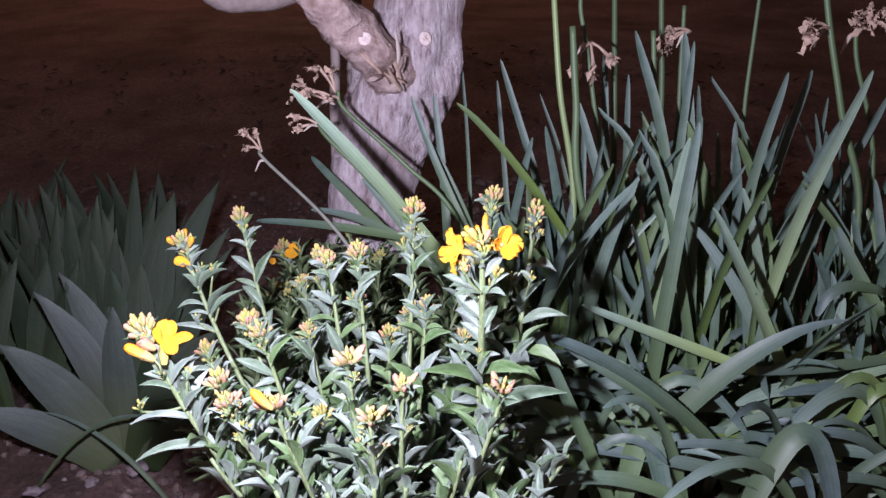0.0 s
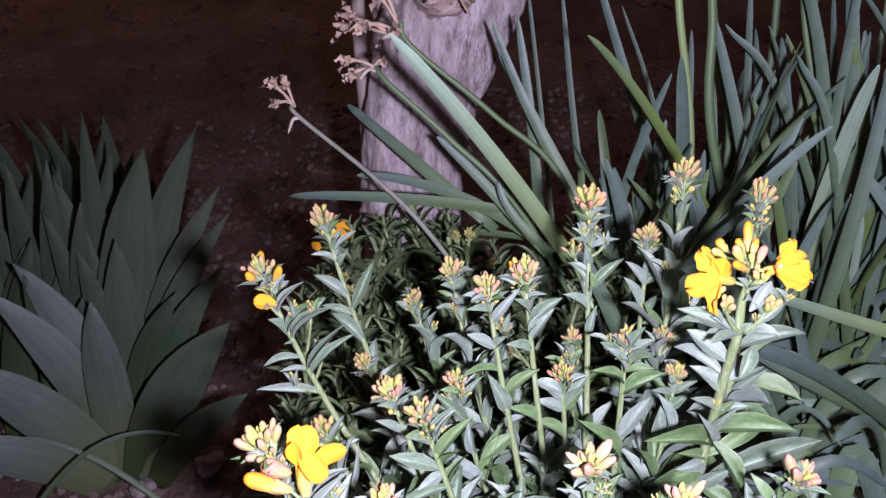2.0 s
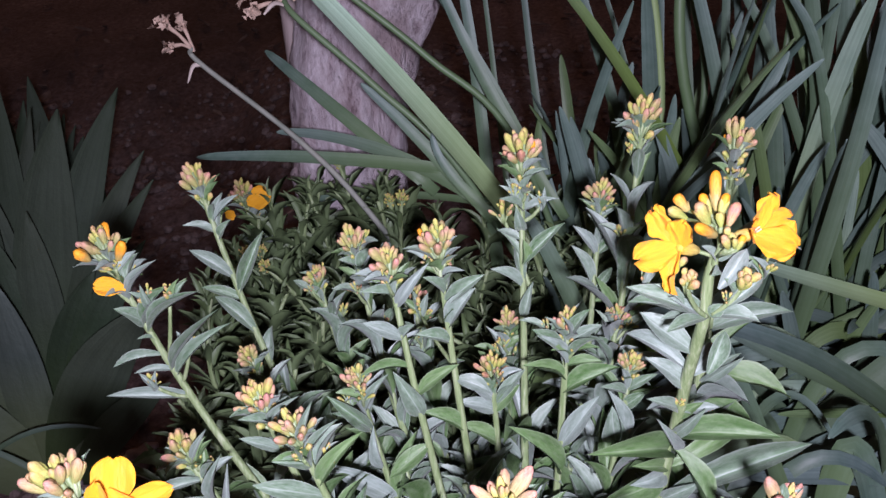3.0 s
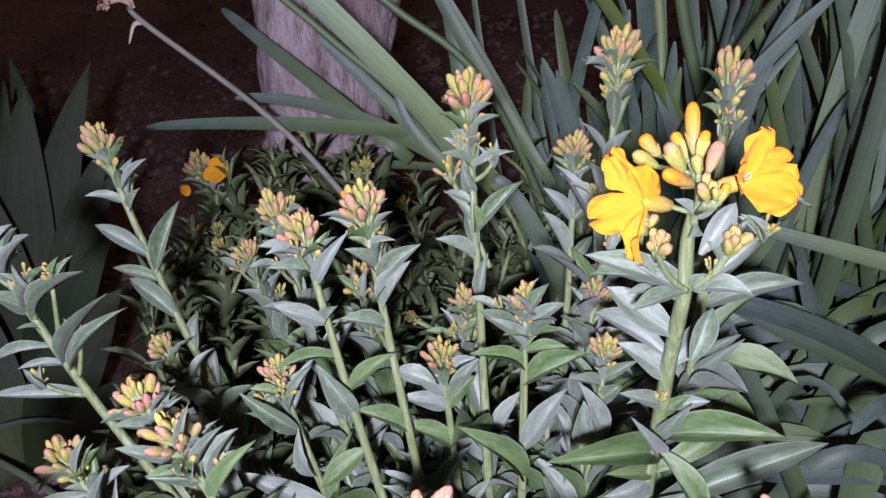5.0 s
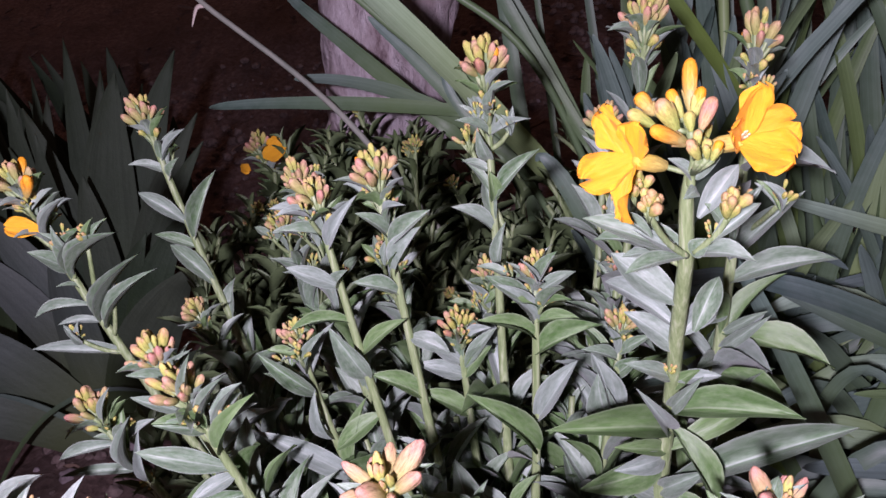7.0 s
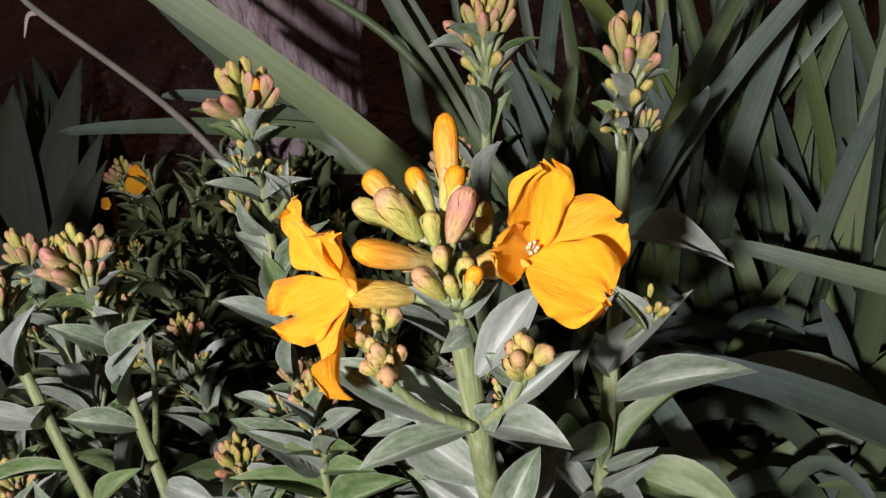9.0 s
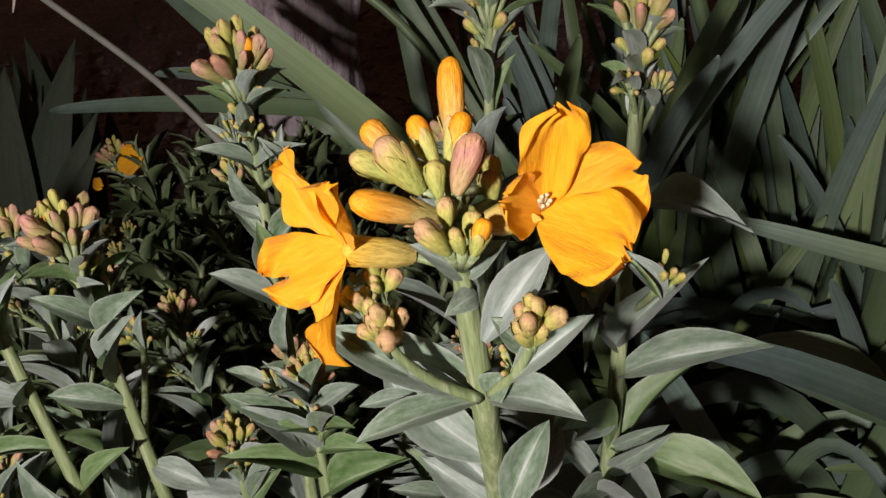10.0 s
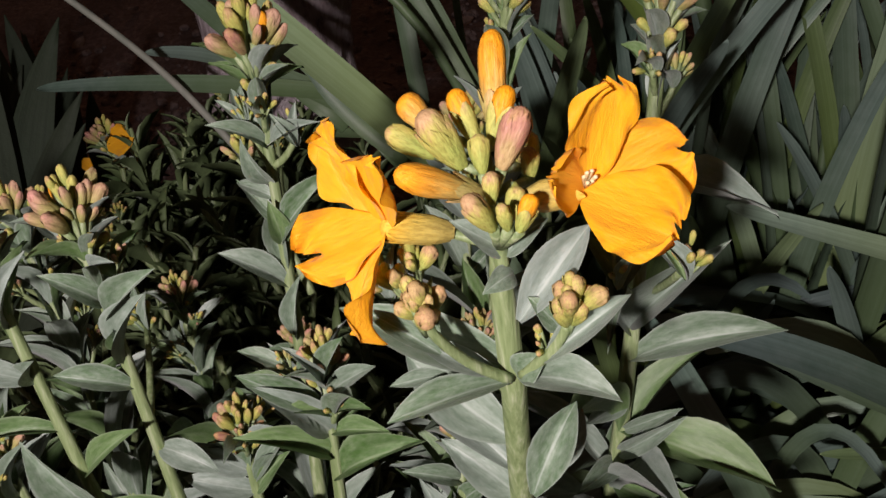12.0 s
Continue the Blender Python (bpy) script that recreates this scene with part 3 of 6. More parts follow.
for a, b in (((0.0321, 0.6490, 0.3717), (0.0347, 0.6515, 0.3732)),
             ((0.0321, 0.6490, 0.3717), (0.0335, 0.6454, 0.3733)),
             ((0.0325, 0.6427, 0.3651), (0.0342, 0.6390, 0.3712)),
             ((0.0321, 0.6490, 0.3717), (0.0310, 0.6494, 0.3728)),
             ((0.0322, 0.6455, 0.3688), (0.0282, 0.6448, 0.3701)),
             ((0.0321, 0.6490, 0.3717), (0.0243, 0.6568, 0.3728)),
             ((0.0322, 0.6455, 0.3688), (0.0238, 0.6561, 0.3690)),
             ((0.0325, 0.6427, 0.3651), (0.0310, 0.6429, 0.3658)),
             ((0.0325, 0.6427, 0.3651), (0.0312, 0.6397, 0.3706)),
             ((0.0325, 0.6427, 0.3651), (0.0401, 0.6534, 0.3636)),
             ((0.0322, 0.6455, 0.3688), (0.0414, 0.6574, 0.3648)),
             ((0.0329, 0.6423, 0.3604), (0.0321, 0.6357, 0.3668)),
             ((0.0330, 0.6456, 0.3544), (0.0318, 0.6331, 0.3635)),
             ((0.0330, 0.6456, 0.3544), (0.0340, 0.6322, 0.3636)),
             ((0.0330, 0.6456, 0.3544), (0.0358, 0.6330, 0.3627)),
             ((0.0329, 0.6423, 0.3604), (0.0349, 0.6387, 0.3633)),
             ((0.0325, 0.6427, 0.3651), (0.0363, 0.6428, 0.3672)),
             ((0.0330, 0.6451, 0.3546), (0.0240, 0.6468, 0.3581)),
             ((0.0332, 0.6423, 0.3593), (0.0386, 0.6416, 0.3644))):
    part("side_stalk", tube([a, b], [0.0009, 0.0010], 7), STEM, J)
bud(J, (0.0247, 0.6468, 0.3580), (0.0132, 0.6413, 0.3631), 0.0056, CALYX, 8)
bud(J, (0.0380, 0.6406, 0.3647), (0.0470, 0.6427, 0.3646), 0.0058, CALYX, 8)
# the flower that faces left: four petals round a throat at the end of its tube
LEFT = (0.0141, 0.6415, 0.3627)
blade(J, LEFT, (0.0034, 0.6492, 0.3780), 0.0118, (-0.8, -0.55, -0.1), 0.2, 0.02, 0.35, 0.12, 0.08, 3, 0.1)
blade(J, LEFT, (-0.0030, 0.6475, 0.3557), 0.0135, (-0.62, -0.72, 0.25), 0.12, 0.05, 0.5, 0.13, 0.10, 5, 0.0)
blade(J, LEFT, (0.0061, 0.6353, 0.3457), 0.0092, (-0.93, -0.32, -0.1), 0.25, 0.1, 0.4, 0.12, 0.1, 8, -0.1)
blade(J, LEFT, (0.0140, 0.6380, 0.3762), 0.0122, (-0.72, -0.65, 0.2), 0.2, -0.04, 0.4, 0.11, 0.05, 11, 0.0)
# the flower that faces the light, a shallow ruffled cup
RIGHT = (0.0479, 0.6427, 0.3645)
blade(J, RIGHT, (0.0512, 0.6391, 0.3841), 0.0118, (0.25, -0.94, -0.1), 0.25, -0.05, 0.5, 0.12, 0.08, 14, 0.05)
blade(J, RIGHT, (0.0652, 0.6431, 0.3706), 0.0152, (-0.05, -0.95, 0.22), 0.18, 0.04, 0.25, 0.12, 0.06, 17, 0.06)
blade(J, RIGHT, (0.0605, 0.6293, 0.3613), 0.0158, (-0.05, -0.78, 0.6), 0.2, -0.06, 0.3, 0.13, 0.05, 21, 0.04)
blade(J, RIGHT, (0.0410, 0.6329, 0.3715), 0.0105, (0.45, -0.85, 0.25), 0.2, -0.03, 0.2, 0.07, 0.05, 25, 0.0)
for k in range(6):
    v = Vector((0.0485, 0.6403, 0.3676)) + Vector((0.0009 * math.cos(k * 1.05), 0.0006 * (k % 2), 0.0010 * math.sin(k * 1.05)))
    part("stamen", tube([Vector((0.0479, 0.6424, 0.3650)), v, v + Vector((0, -0.0005, 0.0002))], [0.0002, 0.0004, 0.0003], 7), STAMEN, J)
# leaves and side heads of the tall stem
leaf(J, (0.0339, 0.6460, 0.3527), (0.0248, 0.6430, 0.3617), 0.0052, (0.15, -0.75, 0.65), 0)
leaf(J, (0.0339, 0.6460, 0.3527), (0.0417, 0.6431, 0.3600), 0.0050, (-0.15, -0.75, 0.65), 1)
leaf(J, (0.0353, 0.6453, 0.3390), (0.0501, 0.6509, 0.3545), 0.0078, (-0.45, -0.85, 0.25), 2)
leaf(J, (0.0351, 0.6463, 0.3486), (0.0290, 0.6404, 0.3482), 0.0045, (0.1, -0.85, 0.5), 3)
leaf(J, (0.0331, 0.6491, 0.3235), (0.0090, 0.6376, 0.3251), 0.0072, (-0.05, -0.3, 0.95), 4)
leaf(J, (0.0351, 0.6491, 0.3232), (0.0523, 0.6373, 0.3244), 0.0082, (0.05, -0.42, 0.9), 5)
leaf(J, (0.0341, 0.6496, 0.3244), (0.0400, 0.6461, 0.3306), 0.0065, (0.0, -0.8, 0.6), 6)
leaf(J, (0.0353, 0.6489, 0.2938), (0.0467, 0.6572, 0.3107), 0.0085, (-0.35, -0.92, 0.15), 11)
leaf(J, (0.0393, 0.6447, 0.3300), (0.0561, 0.6455, 0.3420), 0.0055, (-0.2, -0.75, 0.6), 12)
leaf(J, (0.0429, 0.6436, 0.3369), (0.0372, 0.6446, 0.3444), 0.0048, (0.3, -0.8, 0.5), 0)
leaf(J, (0.0308, 0.6496, 0.3248), (0.0142, 0.6493, 0.3359), 0.0049, (-0.1, -0.75, 0.65), 13)
leaf(J, (0.0200, 0.6462, 0.3332), (0.0065, 0.6481, 0.3437), 0.0043, (0.1, -0.8, 0.6), 7)
leaf(J, (0.0206, 0.6496, 0.3261), (0.0095, 0.6454, 0.3277), 0.0034, (0.0, -0.7, 0.7), 9)
leaf(J, (0.0210, 0.6402, 0.3416), (0.0206, 0.6462, 0.3499), 0.0041, (-0.7, -0.7, 0.2), 8)
part("side_stalk", tube(spline([(0.0327, 0.6492, 0.3237), (0.0257, 0.6454, 0.3308), (0.0208, 0.6420, 0.3384), (0.0183, 0.6401, 0.3442)]), [0.0012, 0.0010], 8), STEM, J)
part("side_stalk", tube(spline([(0.0352, 0.6487, 0.3248), (0.0394, 0.6450, 0.3308), (0.0422, 0.6430, 0.3355), (0.0436, 0.6419, 0.3391)]), [0.0012, 0.0010], 8), STEM, J)
knob = random.Random(5)
cluster(J, Vector((0.0179, 0.6398, 0.3447)), Vector((-0.05, -0.4, 1)), 0.0135, knob, 11, green=True, fat=1.25, tight=True)
cluster(J, Vector((0.0141, 0.6451, 0.3484)), Vector((-0.3, -0.2, 1)), 0.0085, knob, 6, green=True, fat=1.3, tight=True)
cluster(J, Vector((0.0178, 0.6493, 0.3499)), Vector((0.0, -0.1, 1)), 0.0090, knob, 6, green=True, fat=1.3, tight=True)
cluster(J, Vector((0.0441, 0.6422, 0.3397)), Vector((0.05, -0.4, 1)), 0.0140, knob, 13, green=True, fat=1.25, tight=True)
cluster(J, Vector((0.0396, 0.6459, 0.3327)), Vector((-0.3, -0.3, 1)), 0.0075, knob, 6, green=True, fat=1.3)

# lower leaves of the tall stem
part("leaf", FRESH[3], None, J, m=aim(on_stem(J, (0.0390, 0.6711, 0.2391)), (0.0775, 0.6479, 0.2519), 0.0128, (0.0, -0.6, 0.8)))
part("leaf", LEAVES[2], None, J, m=aim(on_stem(J, (0.0367, 0.6846, 0.1942)), (0.1128, 0.6760, 0.2239), 0.0133, (0.15, -0.6, 0.8)))
part("leaf", FRESH[1], None, J, m=aim(on_stem(J, (0.0319, 0.6740, 0.2299)), (-0.0195, 0.6550, 0.2527), 0.0129, (0.0, -0.7, 0.7)))
part("leaf", FRESH[2], None, J, m=aim(on_stem(J, (0.0397, 0.6740, 0.2314)), (0.0481, 0.6600, 0.1988), 0.0101, (0.5, -0.8, 0.2)))
part("leaf", LEAVES[6], None, J, m=aim(on_stem(J, (0.0301, 0.6750, 0.2296)), (0.0164, 0.6600, 0.2648), 0.0067, (0.2, -0.9, 0.2)))
part("leaf", LEAVES[9], None, J, m=aim(on_stem(J, (0.0372, 0.6710, 0.2585)), (0.0501, 0.6620, 0.2652), 0.0058, (0.0, -0.7, 0.7)))
part("leaf", LEAVES[0], None, J, m=aim(on_stem(J, (0.0374, 0.6730, 0.2400)), (0.0420, 0.6600, 0.2667), 0.0062, (-0.5, -0.8, 0.3)))
part("leaf", FRESH[4], None, J, m=aim(on_stem(J, (0.0370, 0.6850, 0.1937)), (0.0527, 0.6680, 0.1815), 0.0117, (0.2, -0.8, 0.6)))
part("leaf", LEAVES[12], None, J, m=aim(on_stem(J, (0.0392, 0.6840, 0.1912)), (0.0473, 0.6700, 0.2131), 0.0092, (0.0, -0.75, 0.65)))
part("leaf", LEAVES[8], None, J, m=aim(on_stem(J, (0.0339, 0.6710, 0.2590)), (0.0133, 0.6650, 0.2733), 0.0070, (0.0, -0.75, 0.65)))
part("leaf", LEAVES[7], None, J, m=aim(on_stem(J, (0.0337, 0.6640, 0.2824)), (0.0508, 0.6771, 0.2934), 0.0097, (-0.3, -0.9, 0.2)))
part("leaf", FRESH[0], None, J, m=aim(on_stem(J, (0.0333, 0.6709, 0.2550)), (0.0423, 0.6637, 0.2678), 0.0057, (0.0, -0.7, 0.7)))
part("leaf", FRESH[6], None, J, m=aim(on_stem(J, (0.0312, 0.6800, 0.2175)), (0.0082, 0.6684, 0.2313), 0.0070, (0.0, -0.7, 0.7)))
part("leaf", LEAVES[4], None, J, m=aim(on_stem(J, (0.0341, 0.6844, 0.1889)), (0.0149, 0.6785, 0.2029), 0.0084, (0.0, -0.7, 0.7)))
part("leaf", LEAVES[10], None, J, m=aim(on_stem(J, (0.0302, 0.6512, 0.3196)), (0.0051, 0.6741, 0.3227), 0.0089, (0.0, -0.6, 0.8)))
part("leaf", LEAVES[1], None, J, m=aim(on_stem(J, (0.0298, 0.6496, 0.3236)), (-0.0006, 0.6632, 0.3363), 0.0101, (0.1, -0.75, 0.65)))
part("leaf", LEAVES[13], None, J, m=aim(on_stem(J, (0.0335, 0.6601, 0.2990)), (0.0105, 0.6722, 0.3175), 0.0123, (0.25, -0.9, 0.35)))
part("leaf", LEAVES[3], None, J, m=aim(on_stem(J, (0.0337, 0.6690, 0.2764)), (0.0155, 0.6750, 0.2906), 0.0097, (0.2, -0.85, 0.45)))
part("leaf", LEAVES[7], None, J, m=aim(on_stem(J, (0.0276, 0.6690, 0.2884)), (0.0107, 0.6900, 0.2969), 0.0090, (0.1, -0.8, 0.6)))
part("leaf", FRESH[3], None, J, m=aim(on_stem(J, (0.0284, 0.6840, 0.2073)), (-0.0067, 0.6720, 0.2081), 0.0127, (-0.1, -0.8, 0.55)))
part("leaf", LEAVES[11], None, J, m=aim(on_stem(J, (0.0270, 0.6840, 0.2117)), (0.0082, 0.6700, 0.2180), 0.0090, (0, -0.8, 0.6)))
part("leaf", FRESH[5], None, J, m=aim(on_stem(J, (0.0368, 0.6801, 0.2169)), (0.0794, 0.6897, 0.2347), 0.0098, (0, -0.7, 0.7)))
cluster(J, Vector((0.0310, 0.6680, 0.2646)), Vector((0.0, -0.4, 1)), 0.0085, knob, 6, green=True, fat=1.2, tight=True)

blade(B_STEM, (-0.2420, 0.7450, 0.3265), (-0.2560, 0.7400, 0.3320), 0.0100, (0.0, -0.8, 0.6), 0.3, 0.05, 0.2, 0.05, 0.05, 43)
bud(B_STEM, (-0.2420, 0.7420, 0.3440), (-0.2370, 0.7380, 0.3550), 0.0052, BUD_ORANGE, 1)
bud(B_STEM, (-0.2530, 0.7350, 0.3480), (-0.2570, 0.7280, 0.3560), 0.0052, BUD_ORANGE, 1)

# leaves that stand out on the front stems
set_leaf(A_STEM, (-0.2010, 0.8120, 0.3280), (-0.2210, 0.8080, 0.3370), 0.0056)
set_leaf(A_STEM, (-0.1960, 0.8120, 0.3360), (-0.1860, 0.8080, 0.3530), 0.0043)
set_leaf(A_STEM, (-0.2000, 0.8120, 0.2980), (-0.2200, 0.8080, 0.3210), 0.0083)
set_leaf(A_STEM, (-0.1950, 0.8120, 0.2920), (-0.1750, 0.8080, 0.3290), 0.0083)
set_leaf(A_STEM, (-0.1990, 0.8120, 0.2850), (-0.2170, 0.8080, 0.2960), 0.0068)
set_leaf(A_STEM, (-0.1950, 0.8120, 0.2590), (-0.2100, 0.8080, 0.2890), 0.0093)
set_leaf(A_STEM, (-0.1970, 0.8120, 0.3260), (-0.1930, 0.8080, 0.3380), 0.0056)
set_leaf(A_STEM, (-0.1940, 0.8120, 0.2350), (-0.1780, 0.8080, 0.2650), 0.0080)
set_leaf(A_STEM, (-0.1880, 0.8120, 0.2050), (-0.1740, 0.8080, 0.2410), 0.0074)
set_leaf(B_STEM, (-0.2310, 0.7420, 0.3210), (-0.2210, 0.7380, 0.3440), 0.0041)
set_leaf(B_STEM, (-0.2350, 0.7420, 0.3050), (-0.2480, 0.7380, 0.3190), 0.0087)
set_leaf(B_STEM, (-0.2300, 0.7420, 0.3070), (-0.2200, 0.7380, 0.3280), 0.0056)
set_leaf(B_STEM, (-0.2160, 0.7420, 0.3090), (-0.2030, 0.7380, 0.3240), 0.0041)
set_leaf(B_STEM, (-0.2110, 0.7420, 0.2770), (-0.1900, 0.7380, 0.3040), 0.0066)
set_leaf(B_STEM, (-0.2120, 0.7420, 0.2830), (-0.1950, 0.7380, 0.3130), 0.0041)
set_leaf(B_STEM, (-0.2300, 0.7420, 0.2850), (-0.2550, 0.7380, 0.2850), 0.0056)
set_leaf(B_STEM, (-0.2260, 0.7420, 0.2580), (-0.2620, 0.7380, 0.2680), 0.0066)
set_leaf(B_STEM, (-0.2270, 0.7420, 0.2960), (-0.2400, 0.7380, 0.3000), 0.0036)
set_leaf(B_STEM, (-0.2230, 0.7420, 0.2760), (-0.2450, 0.7380, 0.2800), 0.0041)
set_leaf(N_STEM, (-0.1640, 0.6720, 0.2820), (-0.1820, 0.6660, 0.2890), 0.0052)
set_leaf(N_STEM, (-0.1660, 0.6720, 0.2630), (-0.1830, 0.6660, 0.2790), 0.0056)
set_leaf(N_STEM, (-0.1690, 0.6720, 0.2780), (-0.1530, 0.6660, 0.2980), 0.0040)
set_leaf(O_STEM, (-0.1460, 0.6520, 0.2700), (-0.1670, 0.6460, 0.2780), 0.0067)
set_leaf(O_STEM, (-0.1460, 0.6520, 0.2710), (-0.1360, 0.6460, 0.2960), 0.0041)
set_leaf(O_STEM, (-0.1490, 0.6520, 0.2470), (-0.1770, 0.6460, 0.2670), 0.0093)
fresh_leaf(O_STEM, (-0.1430, 0.6520, 0.2550), (-0.1260, 0.6460, 0.2880), 0.0074)
set_leaf(O_STEM, (-0.1490, 0.6520, 0.2830), (-0.1460, 0.6460, 0.3070), 0.0041)
set_leaf(O_STEM, (-0.1500, 0.6520, 0.2320), (-0.1730, 0.6460, 0.2310), 0.0074)
set_leaf(O_STEM, (-0.1460, 0.6520, 0.2450), (-0.1620, 0.6460, 0.2410), 0.0067)
set_leaf(Y_STEM, (-0.2090, 0.6940, 0.2490), (-0.2020, 0.6880, 0.2720), 0.0039)
set_leaf(Y_STEM, (-0.2140, 0.6940, 0.2470), (-0.2270, 0.6880, 0.2580), 0.0026)
set_leaf(Y_STEM, (-0.2090, 0.6940, 0.2380), (-0.2350, 0.6880, 0.2370), 0.0057)
set_leaf(Y_STEM, (-0.2070, 0.6940, 0.2230), (-0.2370, 0.6880, 0.2280), 0.0052)
set_leaf(Y_STEM, (-0.2010, 0.6940, 0.2250), (-0.1970, 0.6880, 0.2570), 0.0052)
set_leaf(Y_STEM, (-0.1980, 0.6940, 0.2190), (-0.1950, 0.6880, 0.2510), 0.0039)
set_leaf(P_STEM, (-0.1250, 0.7180, 0.2400), (-0.1440, 0.7120, 0.2680), 0.0080)
set_leaf(P_STEM, (-0.1200, 0.7180, 0.2500), (-0.1100, 0.7120, 0.2770), 0.0061)
set_leaf(P_STEM, (-0.1210, 0.7180, 0.2390), (-0.1430, 0.7120, 0.2570), 0.0057)
set_leaf(P_STEM, (-0.1210, 0.7180, 0.1900), (-0.1530, 0.7120, 0.2260), 0.0109)
set_leaf(P_STEM, (-0.1210, 0.7180, 0.2150), (-0.1210, 0.7120, 0.2460), 0.0066)
fresh_leaf(P_STEM, (-0.1170, 0.7180, 0.1890), (-0.0970, 0.7120, 0.2400), 0.0095)
set_leaf(D_STEM, (-0.1170, 0.7650, 0.3180), (-0.1310, 0.7610, 0.3240), 0.0054)
set_leaf(D_STEM, (-0.1150, 0.7650, 0.3040), (-0.1270, 0.7610, 0.3080), 0.0060)
set_leaf(D_STEM, (-0.1160, 0.7650, 0.3130), (-0.1100, 0.7610, 0.3290), 0.0049)
set_leaf(E_STEM, (-0.1020, 0.7120, 0.3280), (-0.1230, 0.7060, 0.3380), 0.0056)
set_leaf(E_STEM, (-0.0990, 0.7120, 0.3210), (-0.1210, 0.7060, 0.3280), 0.0056)
set_leaf(E_STEM, (-0.0970, 0.7120, 0.3130), (-0.0860, 0.7060, 0.3400), 0.0060)
set_leaf(E_STEM, (-0.1020, 0.7120, 0.2970), (-0.1210, 0.7060, 0.3110), 0.0079)
set_leaf(E_STEM, (-0.1010, 0.7120, 0.2940), (-0.0950, 0.7060, 0.3070), 0.0056)
fresh_leaf(E_STEM, (-0.0980, 0.7120, 0.2780), (-0.1250, 0.7060, 0.2810), 0.0060)
set_leaf(E_STEM, (-0.0960, 0.7120, 0.2510), (-0.1080, 0.7060, 0.2810), 0.0102)
fresh_leaf(E_STEM, (-0.0900, 0.7120, 0.2610), (-0.0730, 0.7060, 0.2810), 0.0074)
fresh_leaf(E_STEM, (-0.0900, 0.7120, 0.2300), (-0.1150, 0.7060, 0.2150), 0.0097)
set_leaf(F_STEM, (-0.0730, 0.7180, 0.3160), (-0.0890, 0.7120, 0.3300), 0.0071)
set_leaf(F_STEM, (-0.0710, 0.7180, 0.3120), (-0.0570, 0.7120, 0.3280), 0.0080)
set_leaf(F_STEM, (-0.0720, 0.7180, 0.2980), (-0.0620, 0.7120, 0.3210), 0.0095)
set_leaf(F_STEM, (-0.0710, 0.7180, 0.3230), (-0.0670, 0.7120, 0.3310), 0.0038)
set_leaf(F_STEM, (-0.0740, 0.7180, 0.2860), (-0.0950, 0.7120, 0.2980), 0.0076)
fresh_leaf(F_STEM, (-0.0730, 0.7180, 0.3000), (-0.0740, 0.7120, 0.3100), 0.0061)
set_leaf(F_STEM, (-0.0700, 0.7180, 0.2670), (-0.0560, 0.7120, 0.2570), 0.0085)
fresh_leaf(F_STEM, (-0.0740, 0.7180, 0.2330), (-0.0940, 0.7120, 0.2510), 0.0095)
set_leaf(G_STEM, (-0.0260, 0.7450, 0.3470), (-0.0430, 0.7400, 0.3580), 0.0057)
set_leaf(G_STEM, (-0.0210, 0.7450, 0.3460), (-0.0100, 0.7400, 0.3550), 0.0041)
set_leaf(G_STEM, (-0.0260, 0.7450, 0.3360), (-0.0340, 0.7400, 0.3530), 0.0062)
set_leaf(G_STEM, (-0.0200, 0.7450, 0.3140), (-0.0070, 0.7400, 0.3410), 0.0067)
set_leaf(G_STEM, (-0.0250, 0.7450, 0.3010), (-0.0490, 0.7400, 0.3180), 0.0082)
set_leaf(G_STEM, (-0.0230, 0.7450, 0.3630), (-0.0160, 0.7400, 0.3720), 0.0041)
fresh_leaf(G_STEM, (-0.0240, 0.7450, 0.3170), (-0.0300, 0.7400, 0.3330), 0.0067)
set_leaf(G_STEM, (-0.0240, 0.7450, 0.2820), (-0.0250, 0.7400, 0.3080), 0.0057)
set_leaf(V_STEM, (0.0350, 0.8000, 0.3030), (0.0230, 0.7950, 0.3240), 0.0054)
set_leaf(V_STEM, (0.0330, 0.8000, 0.2960), (0.0140, 0.7950, 0.3170), 0.0072)
set_leaf(V_STEM, (0.0360, 0.8000, 0.2940), (0.0450, 0.7950, 0.3090), 0.0072)
set_leaf(V_STEM, (0.0330, 0.8000, 0.2730), (0.0130, 0.7950, 0.3040), 0.0090)
set_leaf(V_STEM, (0.0360, 0.8000, 0.2730), (0.0400, 0.7950, 0.2860), 0.0060)
set_leaf(V_STEM, (0.0390, 0.8000, 0.3170), (0.0430, 0.7950, 0.3280), 0.0048)
fresh_leaf(V_STEM, (0.0350, 0.8000, 0.2630), (0.0560, 0.7950, 0.2530), 0.0078)
set_leaf(R_STEM, (-0.0160, 0.7000, 0.2840), (-0.0370, 0.6940, 0.3030), 0.0080)
set_leaf(R_STEM, (-0.0130, 0.7000, 0.2890), (-0.0070, 0.6940, 0.3110), 0.0067)
set_leaf(R_STEM, (-0.0120, 0.7000, 0.2860), (0.0000, 0.6940, 0.3010), 0.0067)
set_leaf(R_STEM, (-0.0190, 0.7000, 0.2920), (-0.0220, 0.6940, 0.3090), 0.0031)
fresh_leaf(R_STEM, (-0.0180, 0.7000, 0.2670), (-0.0420, 0.6940, 0.2830), 0.0080)
fresh_leaf(R_STEM, (-0.0160, 0.7000, 0.2560), (0.0100, 0.6940, 0.2750), 0.0098)
set_leaf(R_STEM, (-0.0180, 0.7000, 0.2230), (-0.0010, 0.6940, 0.2590), 0.0102)
fresh_leaf(R_STEM, (-0.0250, 0.7000, 0.2090), (-0.0500, 0.6940, 0.2470), 0.0111)
